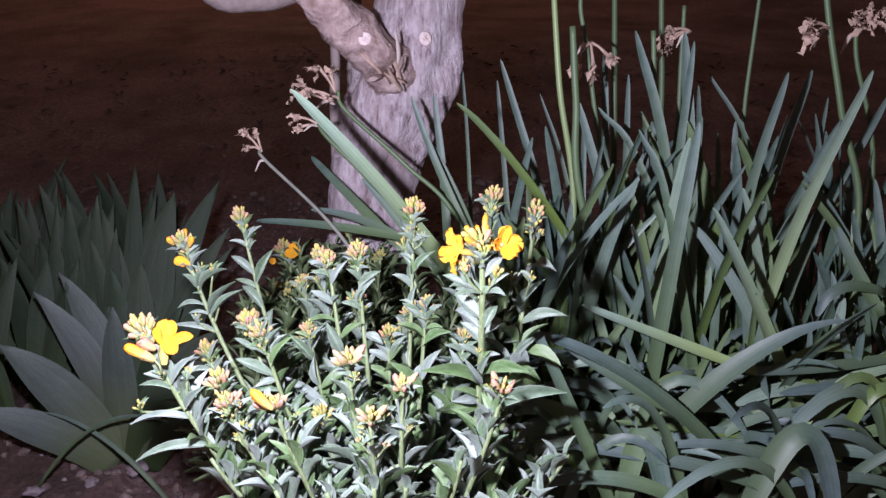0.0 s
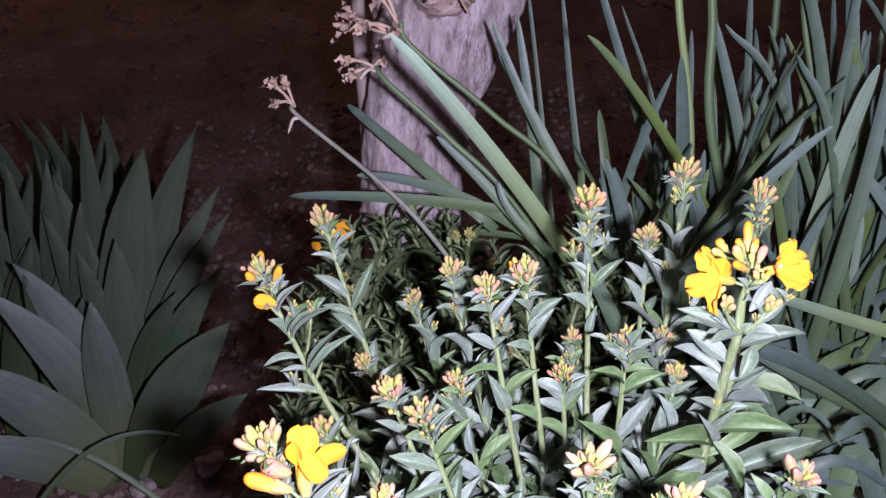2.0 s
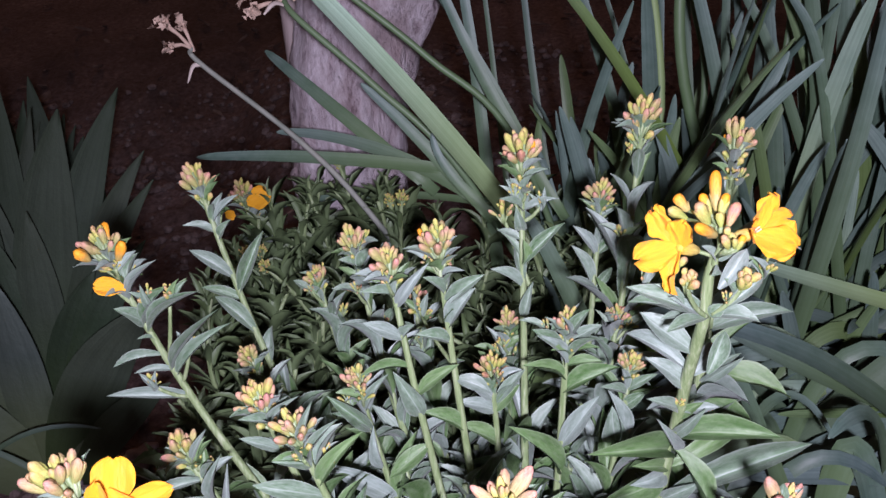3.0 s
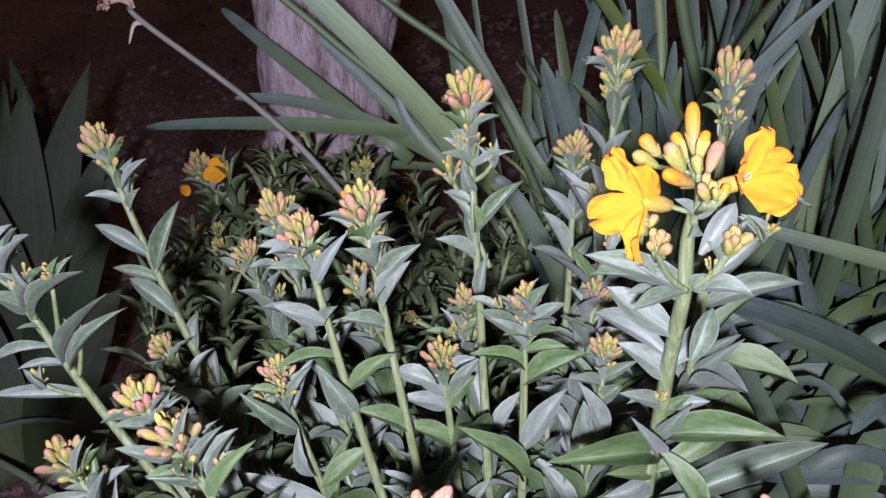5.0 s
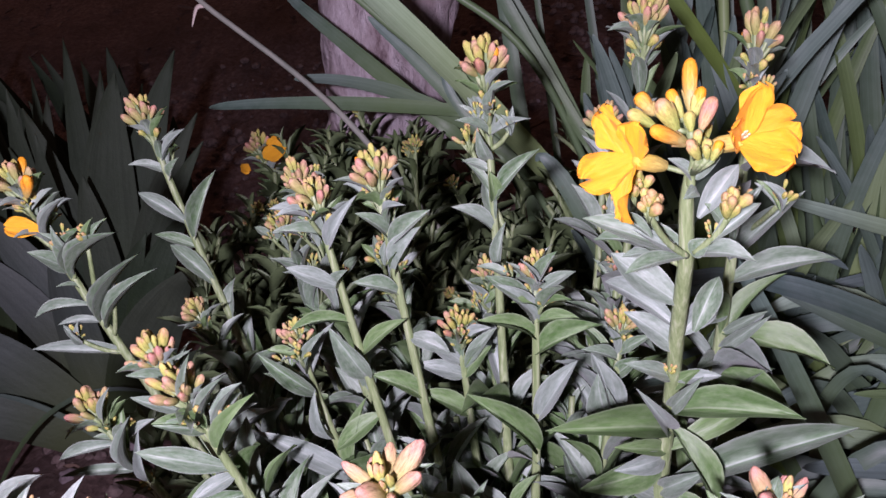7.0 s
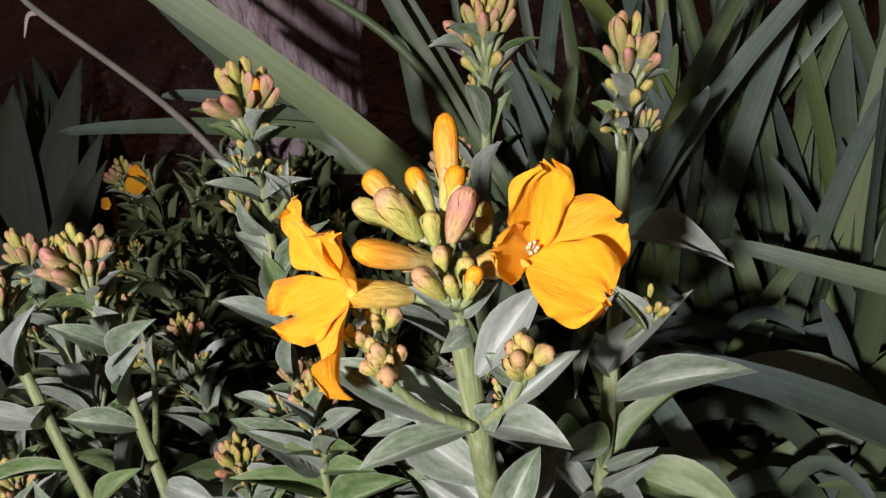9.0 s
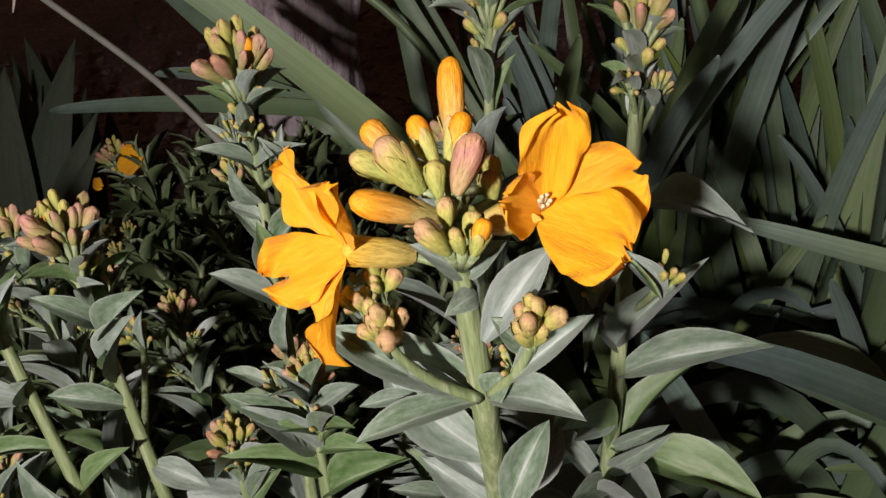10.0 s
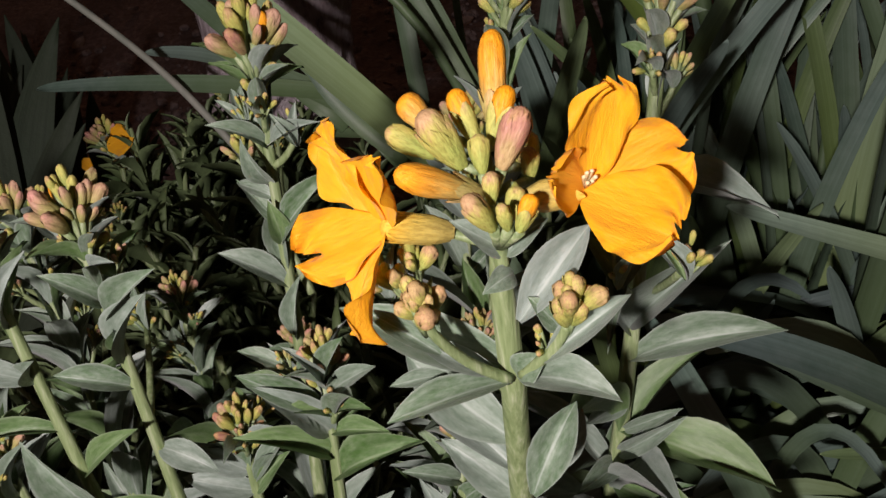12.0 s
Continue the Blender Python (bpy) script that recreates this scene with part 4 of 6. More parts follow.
set_leaf(R_STEM, (-0.0190, 0.7000, 0.2750), (-0.0340, 0.6940, 0.2990), 0.0089)
fresh_leaf(R_STEM, (-0.0150, 0.7000, 0.2740), (0.0010, 0.6940, 0.2790), 0.0058)
set_leaf(T_STEM, (0.0200, 0.7050, 0.2430), (0.0270, 0.6990, 0.2540), 0.0068)
set_leaf(T_STEM, (0.0200, 0.7050, 0.2520), (0.0330, 0.6990, 0.2650), 0.0050)
set_leaf(T_STEM, (0.0190, 0.7050, 0.2490), (0.0010, 0.6990, 0.2610), 0.0059)
set_leaf(T_STEM, (0.0340, 0.7050, 0.2130), (0.0060, 0.6990, 0.2580), 0.0127)
set_leaf(T_STEM, (0.0010, 0.7050, 0.2240), (0.0080, 0.6990, 0.2480), 0.0136)
set_leaf(Q_STEM, (-0.0460, 0.7300, 0.2400), (-0.0340, 0.7240, 0.2620), 0.0069)
set_leaf(Q_STEM, (-0.0480, 0.7300, 0.2440), (-0.0700, 0.7240, 0.2610), 0.0083)
fresh_leaf(Q_STEM, (-0.0490, 0.7300, 0.2350), (-0.0370, 0.7240, 0.2530), 0.0083)
set_leaf(Q_STEM, (-0.0510, 0.7300, 0.2350), (-0.0740, 0.7240, 0.2470), 0.0088)
fresh_leaf(Q_STEM, (-0.0530, 0.7300, 0.2150), (-0.0740, 0.7240, 0.2320), 0.0098)
fresh_leaf(I_STEM, (0.0680, 0.7140, 0.2480), (0.1110, 0.6982, 0.2390), 0.0150)
set_leaf(I_STEM, (0.0810, 0.7350, 0.2370), (0.0860, 0.7150, 0.2600), 0.0050)
set_leaf(I_STEM, (0.0820, 0.7350, 0.2540), (0.0570, 0.7150, 0.2580), 0.0075)
leaf(I_STEM, on_stem(I_STEM, (0.076, 0.722, 0.325)), (0.1010, 0.6900, 0.3330), 0.0110, (0.1, -0.6, 0.8), 3)
leaf(I_STEM, on_stem(I_STEM, (0.072, 0.718, 0.288)), (0.0925, 0.6960, 0.3250), 0.0090, (-0.6, -0.75, 0.3), 2)
leaf(I_STEM, on_stem(I_STEM, (0.070, 0.716, 0.272)), (0.1170, 0.7150, 0.2840), 0.0110, (0.1, -0.6, 0.8), 5)
leaf(I_STEM, on_stem(I_STEM, (0.072, 0.720, 0.318)), (0.0575, 0.6780, 0.3090), 0.0080, (-0.3, -0.8, 0.3), 8)
leaf(I_STEM, on_stem(I_STEM, (0.068, 0.714, 0.240)), (0.0850, 0.7050, 0.2650), 0.0060, (-0.5, -0.8, 0.3), 0)
part("leaf", FRESH[2], None, I_STEM, m=aim(on_stem(I_STEM, (0.0680, 0.7152, 0.2289)), (0.0933, 0.7002, 0.2201), 0.0122, (0.1, -0.7, 0.7)))
part("leaf", LEAVES[4], None, I_STEM, m=aim(on_stem(I_STEM, (0.0699, 0.7130, 0.2497)), (0.0845, 0.7076, 0.2660), 0.0047, (-0.4, -0.8, 0.4)))
part("leaf", LEAVES[9], None, I_STEM, m=aim(on_stem(I_STEM, (0.0736, 0.7262, 0.2813)), (0.0639, 0.7203, 0.3001), 0.0071, (0.3, -0.8, 0.4)))
part("leaf", LEAVES[1], None, I_STEM, m=aim(on_stem(I_STEM, (0.0664, 0.7130, 0.2372)), (0.0512, 0.7015, 0.2432), 0.0077, (0, -0.6, 0.8)))
set_leaf(L_STEM, (-0.2230, 0.6150, 0.2470), (-0.2470, 0.6110, 0.2570), 0.0053)
set_leaf(L_STEM, (-0.2160, 0.6150, 0.2200), (-0.2570, 0.6110, 0.2230), 0.0075)
set_leaf(L_STEM, (-0.2130, 0.6150, 0.1880), (-0.2550, 0.6110, 0.1900), 0.0098)
set_leaf(L_STEM, (-0.2100, 0.6150, 0.2290), (-0.1910, 0.6110, 0.2580), 0.0060)
set_leaf(L_STEM, (-0.2120, 0.6150, 0.2560), (-0.1990, 0.6110, 0.2840), 0.0053)
set_leaf(L_STEM, (-0.2220, 0.6150, 0.2600), (-0.2380, 0.6110, 0.2690), 0.0053)
set_leaf(L_STEM, (-0.2100, 0.6150, 0.1980), (-0.1940, 0.6110, 0.2320), 0.0068)
tops = random.Random(23)
for at, sz, st in (((-0.2310, 0.7420, 0.3200), 0.012, B_STEM), ((-0.2190, 0.7400, 0.3210), 0.012, B_STEM), ((-0.2140, 0.7380, 0.2940), 0.009, B_STEM), ((-0.2350, 0.7350, 0.2740), 0.009, B_STEM),
                   ((-0.2510, 0.6200, 0.2320), 0.011, L_STEM), ((-0.2320, 0.6120, 0.2720), 0.011, L_STEM), ((-0.2090, 0.6180, 0.2640), 0.011, L_STEM),
                   ((-0.0330, 0.7480, 0.3570), 0.009, G_STEM), ((-0.0190, 0.7450, 0.3510), 0.009, G_STEM), ((-0.0870, 0.7600, 0.2860), 0.013, F_STEM), ((0.0100, 0.6680, 0.3380), 0.010, J), ((0.0605, 0.6800, 0.3278), 0.011, I_STEM), ((0.0768, 0.6807, 0.3275), 0.011, I_STEM)):
    cluster(st, Vector(at), Vector((0, -0.2, 1)), sz, tops, 8, green=True)
    a = Vector(at)
    for k in range(3):
        w = Vector((tops.uniform(-1, 1), tops.uniform(-0.6, 0.6), 0.7)).normalized()
        leaf(st, a - Vector((0, 0, 0.004)), a + w * sz * 1.1, sz * 0.35, (0, -0.6, 0.8))
for a, c, st in (((-0.2280, 0.7420, 0.3010), (-0.2320, 0.7420, 0.3190), B_STEM), ((-0.2220, 0.7420, 0.2840), (-0.2200, 0.7400, 0.3190), B_STEM), ((-0.2170, 0.7420, 0.2720), (-0.2140, 0.7380, 0.2920), B_STEM), ((-0.2260, 0.7420, 0.2580), (-0.2350, 0.7350, 0.2720), B_STEM),
                 ((-0.2250, 0.6180, 0.2270), (-0.2510, 0.6200, 0.2300), L_STEM), ((-0.2210, 0.6180, 0.2270), (-0.2100, 0.6180, 0.2610), L_STEM), ((-0.2260, 0.6180, 0.2450), (-0.2320, 0.6120, 0.2700), L_STEM),
                 ((-0.0240, 0.7480, 0.3430), (-0.0330, 0.7480, 0.3550), G_STEM), ((-0.0240, 0.7480, 0.3410), (-0.0190, 0.7450, 0.3500), G_STEM), ((-0.0810, 0.7500, 0.2700), (-0.0870, 0.7600, 0.2840), F_STEM), ((0.0220, 0.6600, 0.3190), (0.0100, 0.6680, 0.3370), J),
                 ((0.0700, 0.7180, 0.2950), (0.0605, 0.6799, 0.3276), I_STEM), ((0.0700, 0.7180, 0.2980), (0.0767, 0.6806, 0.3273), I_STEM)):
    a, c = on_stem(st, a), Vector(c)
    part("side_stalk", tube(curve_points(a, a.lerp(c, 0.5) + Vector((0, 0, -0.002)), c, 6), [0.0013, 0.0010], 6), STEM, st)
part("side_stalk", tube(spline([(-0.0240, 0.7450, 0.2980), (-0.0300, 0.7500, 0.3160), (-0.0360, 0.7550, 0.3360), (-0.0380, 0.7550, 0.3420)]), [0.0014, 0.0010], 7), STEM, G_STEM)
cluster(G_STEM, Vector((-0.0380, 0.7550, 0.3420)), Vector((-0.1, 0, 1)), 0.014, tops, 10)
set_leaf(G_STEM, (-0.0340, 0.7570, 0.3300), (-0.0420, 0.7540, 0.3350), 0.0048)
set_leaf(G_STEM, (-0.0310, 0.7570, 0.3220), (-0.0420, 0.7540, 0.3360), 0.0048)
set_leaf(G_STEM, (-0.0270, 0.7570, 0.3050), (-0.0320, 0.7540, 0.3270), 0.0064)

blade(L_STEM, (-0.2225, 0.6065, 0.2926), (-0.2212, 0.6163, 0.3109), 0.0163, (0.1, -0.9, 0.4), 0.3, 0.05, 0.1, 0.04, 0.05, 31)
blade(L_STEM, (-0.2208, 0.6065, 0.2926), (-0.1996, 0.6067, 0.3006), 0.0098, (0.1, -0.75, 0.65), 0.3, 0.05, 0.1, 0.04, 0.03, 33)
blade(L_STEM, (-0.2240, 0.6091, 0.3013), (-0.2111, 0.5975, 0.2892), 0.0117, (0.4, -0.9, 0.1), 0.3, 0.05, 0.2, 0.04, 0.05, 35)
blade(L_STEM, (-0.2251, 0.6065, 0.2932), (-0.2252, 0.6031, 0.3091), 0.0085, (-0.2, -0.9, 0.2), 0.3, 0.05, 0.2, 0.04, 0.05, 36)
bud(L_STEM, (-0.2292, 0.6027, 0.2813), (-0.2512, 0.5998, 0.2948), 0.0091, BUD_BLUSH, 7)
bud(L_STEM, (-0.2289, 0.6052, 0.2894), (-0.2425, 0.6035, 0.2990), 0.0085, BUD_MAUVE, 1)
bud(L_STEM, (-0.2220, 0.6019, 0.2777), (-0.2218, 0.6067, 0.2932), 0.0072, CALYX, 8)
part("side_stalk", tube([(-0.2245, 0.6034, 0.2693), (-0.2259, 0.6017, 0.2776), (-0.2299, 0.6028, 0.2816)], [0.0009, 0.0010], 7), STEM, L_STEM)

# ---- the lower wallflowers behind ----
back = thing("wallflower_plant", (-0.15, 1.02, 0.0), "low shaded wallflower bush with one orange flower", "flowering plant", "wallflowers")
C = flower_stem(back, (-0.17, 1.05, 0.0), (-0.2190, 1.0700, 0.2750), size=0.026, seed=51, leaves=26, long=0.040)
blade(C, (-0.2150, 1.0580, 0.2680), (-0.1935, 1.0500, 0.2770), 0.021, (0.0, -0.85, 0.5), 0.2, 0.05, 0.1, 0.06, 0.05, 41)
blade(C, (-0.2360, 1.0600, 0.2610), (-0.2270, 1.0500, 0.2580), 0.009, (0.1, -0.9, 0.3), 0.2, 0.05, 0.1, 0.06, 0.05, 45)
low = random.Random(61)
for k in range(60):
    x, y = low.uniform(-0.27, 0.10), low.uniform(0.93, 1.08)
    z = low.uniform(0.19, 0.30) - 0.12 * abs(x + 0.14)
    if x < -0.13 and y < 1.07:
        z = min(z, 0.235)
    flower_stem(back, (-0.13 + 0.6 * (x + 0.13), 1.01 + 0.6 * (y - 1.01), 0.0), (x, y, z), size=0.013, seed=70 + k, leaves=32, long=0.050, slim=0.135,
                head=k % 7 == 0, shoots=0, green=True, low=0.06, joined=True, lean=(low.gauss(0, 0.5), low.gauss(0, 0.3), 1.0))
for k in range(18):
    x, y = low.uniform(-0.22, -0.08), low.uniform(1.05, 1.11)
    flower_stem(back, (-0.13 + 0.6 * (x + 0.13), 1.06, 0.0), (x, y, low.uniform(0.25, 0.285)), size=0.013, seed=150 + k, leaves=34, long=0.055, slim=0.13,
                head=False, shoots=0, low=0.08, joined=True, lean=(low.gauss(0, 0.4), low.gauss(0, 0.15), 1.0))

middle = thing("wallflower_plant", (-0.17, 0.90, 0.0), "young leafy wallflower bush without open flowers", "flowering plant", "wallflowers")
for k in range(64):
    x, y = low.uniform(-0.28, 0.02), low.uniform(0.80, 0.98)
    z = low.uniform(0.13, 0.235) - 0.10 * abs(x + 0.13)
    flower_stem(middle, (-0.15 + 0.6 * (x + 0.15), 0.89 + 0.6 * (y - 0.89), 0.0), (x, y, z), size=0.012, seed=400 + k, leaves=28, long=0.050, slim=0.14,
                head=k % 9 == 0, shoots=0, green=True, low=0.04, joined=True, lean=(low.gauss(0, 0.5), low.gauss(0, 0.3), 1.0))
spot = flower_stem(middle, (-0.16, 0.87, 0.0), (-0.158, 0.842, 0.178), size=0.014, seed=470, leaves=14, long=0.036, low=0.03, joined=True)
blade(spot, (-0.158, 0.842, 0.174), (-0.151, 0.832, 0.181), 0.009, (0.1, -0.8, 0.5), 0.2, 0.05, 0.1, 0.06, 0.05, 47)
blade(spot, (-0.158, 0.842, 0.174), (-0.166, 0.833, 0.178), 0.008, (-0.1, -0.8, 0.5), 0.2, 0.05, 0.1, 0.06, 0.05, 49)

# ---- tree ----
tree = thing("tree", (-0.11, 1.19, 0.0), "old mauve-grey fruit tree trunk with sawn-off branch stubs", "tree")


def trunk_mesh():
    bm = bmesh.new()
    heights = [(-0.03, -0.118, 0.078), (0.05, -0.118, 0.069), (0.15, -0.120, 0.065), (0.25, -0.119, 0.064), (0.32, -0.113, 0.066), (0.38, -0.100, 0.071),
               (0.43, -0.083, 0.078), (0.48, -0.064, 0.084), (0.52, -0.053, 0.082), (0.56, -0.045, 0.074), (0.62, -0.033, 0.066), (0.75, -0.02, 0.062), (1.0, 0.02, 0.06), (1.4, 0.06, 0.055)]
    path = spline([(x, 1.205, z) for z, x, r in heights], 5)
    n = len(path)
    rings = []
    for i, p in enumerate(path):
        f = i / 5
        j = min(int(f), len(heights) - 2)
        r = 0.96 * (heights[j][2] + (heights[j + 1][2] - heights[j][2]) * (f - j))
        ring = []
        for k in range(56):
            a = 2 * math.pi * k / 56
            flute = 1 + 0.05 * math.sin(3 * a + 4 * p.z) + 0.035 * math.sin(7 * a - 6 * p.z + 1)
            v = Vector((p.x + math.cos(a) * r * flute, p.y + math.sin(a) * r * 0.85 * flute, p.z))
            v += noise.noise_vector(Vector((v.x * 40, v.y * 40, v.z * 16))) * 0.008 + noise.noise_vector(Vector((v.x * 120, v.y * 120, v.z * 55))) * 0.0035
            ring.append(v)
        rings.append(ring)
    ring_skin(bm, rings)
    return bm


part("trunk", trunk_mesh(), BARK, tree)
part("branch", tube(spline([(-0.0417, 1.2150, 0.4384), (-0.0590, 1.1860, 0.4847), (-0.0936, 1.1150, 0.5368), (-0.1326, 1.0850, 0.5746), (-0.1681, 1.0600, 0.6096), (-0.30, 1.0, 0.74), (-0.42, 0.98, 0.86)], 8),
     [0.020, 0.033, 0.034, 0.033, 0.030, 0.024, 0.018], 34, wob=0.012, seed=3), OLD_BARK, tree, "rough brown branch with flaking bark")
for p, r, d in (((-0.1018, 1.0680, 0.5523), 0.0060, (-0.1, -1, 0.1)), ((-0.0249, 1.1360, 0.5556), 0.0065, (0.1, -1, 0.05))):
    d = Vector(d).normalized()
    part("branch_stub", tube([Vector(p) - d * 0.010, Vector(p), Vector(p) + d * 0.0012, Vector(p) + d * 0.0012], [r * 1.5, r * 1.45, r * 1.25, r * 0.3], 14, wob=0.002, seed=900 * r), CUT_WOOD, tree, "pale weathered sawn stub")
part("shoot", tube(spline([(-0.16, 1.26, 0.0), (-0.1650, 1.2500, 0.3420), (-0.1670, 1.2500, 0.4690), (-0.1640, 1.2500, 0.5590), (-0.17, 1.26, 0.9)]), [0.012, 0.009, 0.008, 0.007], 10, wob=0.001), TWIG, tree, "thin pale shoot")
part("shoot", tube(spline([(-0.13, 1.27, 0.0), (-0.1390, 1.2600, 0.4150), (-0.1390, 1.2600, 0.5170), (-0.1350, 1.2600, 0.5580), (-0.12, 1.28, 0.9)]), [0.012, 0.010, 0.009, 0.008], 10, wob=0.001), TWIG, tree, "thin pale shoot")
part("limb", tube(spline([(-0.06, 1.2, 0.72), (-0.2010, 1.2200, 0.6380), (-0.2720, 1.2000, 0.6160), (-0.3290, 1.1600, 0.6310), (-0.36, 1.1, 0.78), (-0.42, 1.05, 0.95)]), [0.024, 0.02, 0.02, 0.018, 0.014], 16, wob=0.001), TWIG, tree, "smooth pale drooping limb")
for k, line in enumerate((((-0.0626, 1.0880, 0.5626), (-0.0572, 1.0940, 0.5339), (-0.0597, 1.1050, 0.5045), (-0.0528, 1.1180, 0.4840)), ((-0.0701, 1.0850, 0.5445), (-0.0633, 1.0920, 0.5228), (-0.0556, 1.1120, 0.4932)), ((-0.1069, 1.0780, 0.5334), (-0.0896, 1.0900, 0.5169), (-0.0721, 1.1060, 0.4947)))):
    part("flaking_bark", tube(spline(line), [0.002, 0.0045, 0.0035, 0.0015], 8, wob=0.0025, flat=0.4, seed=k), DRY_SHEATH if k == 0 else WITHERED, tree, "strip of brown peeling bark")

flake = random.Random(12)
for k in range(6):
    p = Vector((-0.0857, 1.0740, 0.5354)).lerp(Vector((-0.0605, 1.1060, 0.5045)), flake.random()) + Vector((flake.gauss(0, 0.012), flake.uniform(-0.003, 0.006), flake.gauss(0.0, 0.010)))
    q = p + Vector((flake.uniform(-0.5, 0.5), -0.15, flake.uniform(-1, 1))).normalized() * flake.uniform(0.015, 0.04)
    part("bark_flake", tube(spline([p, p.lerp(q, 0.5) + Vector((0, -0.005, 0)), q], 4), [0.003, flake.uniform(0.003, 0.006), 0.0015], 7, wob=0.004, flat=0.16, seed=k), flake.choice((OLD_BARK, WITHERED)), tree, "peeling bark")

# ---- narcissus clump ----
clump = thing("narcissus_clump", (0.25, 1.0, 0.0), "dense clump of long blue-green strap leaves after flowering", "plant")


def tip_dense(pts):
    """Adds points near the tip, where the outline rounds."""
    a, b = pts[-2], pts[-1]
    return pts[:-1] + [a.lerp(b, f) for f in (0.35, 0.6, 0.8, 0.92, 1.0)]


def strap_mesh(pts, width, face, keel=0.22, tipped=0.11, thick=0.0011, twist=0.0):
    """A strap leaf along pts: nearly even in width, blunt at the tip, shallowly channelled, with real thickness."""
    bm = bmesh.new()
    n = len(pts)
    rings = []
    face = Vector(face).normalized()
    gone = [0.0]
    for p, q in zip(pts, pts[1:]):
        gone.append(gone[-1] + (q - p).length)
    for i, p in enumerate(pts):
        s = gone[i] / gone[-1]
        d = (pts[min(i + 1, n - 1)] - pts[max(i - 1, 0)]).normalized()
        side = d.cross(face)
        if side.length < 1e-3:
            side = d.orthogonal()
        side.normalize()
        out = side.cross(d).normalized()
        a = twist * s
        side, out = side * math.cos(a) + out * math.sin(a), out * math.cos(a) - side * math.sin(a)
        w = 0.5 * width * (0.75 + 0.25 * min(1, s * 3)) * (1.06 - 0.50 * s ** 2.4) * (math.sqrt(max(0.012, 1 - ((s - 1 + tipped) / tipped) ** 2)) if s > 1 - tipped else 1)
        t = thick * (1 if s < 0.97 else 0.4)
        ring = []
        for u in (-1, -0.5, 0, 0.5, 1):
            ring.append(p + side * (u * w) + out * (u * u * w * keel))
        for u in (0.55, 0, -0.55):
            ring.append(p + side * (u * w) + out * (u * u * w * keel - t * (1.6 - abs(u))))
        rings.append(ring)
    rows = ring_skin(bm, rings)
    for p, q in zip(rows, rows[1:]):
        for k in (0, 4):
            bm.edges.get((p[k], q[k])).smooth = False
    return lay_uv(bm, 8)


def strap(base, middle, tip, width, material=STRAP, face=(0.1, -1, 0.15), parent=None, name="leaf", twist=0.0, keel=0.22, label="", tipped=0.11):
    return part(name, strap_mesh(tip_dense(curve_points(base, middle, tip, 13)), width * 0.82, face, keel, tipped, twist=twist), material, parent or clump, label)


def rooted(middle, tip, spread=0.75, ground=0.0):
    """Where a leaf that runs through middle to tip leaves the ground."""
    a, b = Vector(middle), Vector(tip)
    d = a - b
    k = (a.z - ground) / max(0.05, -d.z)
    return Vector((a.x + d.x * k * spread, a.y + d.y * k * spread, ground))


def upright(middle, tip, width, material=STRAP, **kw):
    base = rooted(middle, tip, 0.55)
    base.y = 0.5 * base.y + 0.5
    m, t = Vector(middle), Vector(tip)
    line = tip_dense(spline([base, m, t], 7))
    return part("leaf", strap_mesh(line, width * 0.82, kw.get("face", (0.1, -1, 0.15)), 0.22, tipped=0.10, twist=kw.get("twist", 0.0)), material, clump)


upright((0.2140, 1.0000, 0.3030), (0.1660, 1.0000, 0.4760), 0.020)
upright((0.2750, 0.9800, 0.3920), (0.2330, 1.0000, 0.5580), 0.021)
upright((0.2870, 0.9800, 0.3710), (0.2990, 0.9800, 0.5450), 0.017)
upright((0.3490, 1.0800, 0.3580), (0.3450, 1.1000, 0.4930), 0.014)
upright((0.3800, 0.9900, 0.3480), (0.4230, 1.0000, 0.5090), 0.020)
upright((0.4400, 1.0800, 0.3270), (0.4970, 1.1000, 0.5130), 0.022)
upright((0.4980, 1.0800, 0.3030), (0.5220, 1.1000, 0.4770), 0.012)
upright((0.4270, 0.9600, 0.3110), (0.5160, 0.9800, 0.5110), 0.022, STRAP_PALE)
upright((0.4710, 1.0200, 0.2760), (0.5780, 1.0500, 0.4830), 0.020)
upright((0.2480, 1.0800, 0.3580), (0.2500, 1.1000, 0.5070), 0.014)
upright((0.2320, 1.1300, 0.3510), (0.2260, 1.1500, 0.5430), 0.017)
upright((0.1490, 1.0800, 0.2870), (0.0770, 1.1000, 0.5270), 0.016)
upright((0.1860, 1.1800, 0.3450), (0.1430, 1.2000, 0.4800), 0.009)
upright((0.1000, 1.2300, 0.3030), (0.083, 1.248, 0.4996), 0.012)
strap((0.1840, 1.0000, 0.2640), (0.0870, 0.9500, 0.3990), (0.0155, 0.91, 0.474), 0.0145, STRAP_GREEN, (0.2, -0.9, 0.4))
upright((0.0030, 1.0500, 0.3390), (-0.0120, 1.0600, 0.4820), 0.016)
upright((0.0380, 1.1700, 0.3710), (0.0280, 1.2000, 0.5210), 0.008)
upright((0.4140, 1.0500, 0.3840), (0.3490, 1.0800, 0.5120), 0.011)
upright((0.3710, 1.0500, 0.2540), (0.3760, 1.1000, 0.4290), 0.014)
upright((0.2910, 1.1200, 0.3040), (0.2860, 1.1500, 0.4500), 0.015)
upright((0.1950, 1.1000, 0.2830), (0.1960, 1.1200, 0.4550), 0.014)
upright((0.5360, 1.0000, 0.2580), (0.4430, 0.9800, 0.3770), 0.017, STRAP_GREEN)
upright((0.2940, 1.0500, 0.2560), (0.279, 1.078, 0.446), 0.024)
upright((0.3070, 0.9800, 0.3390), (0.2930, 1.0000, 0.5570), 0.025)
upright((0.2710, 0.9500, 0.3490), (0.2360, 0.9700, 0.4410), 0.016)
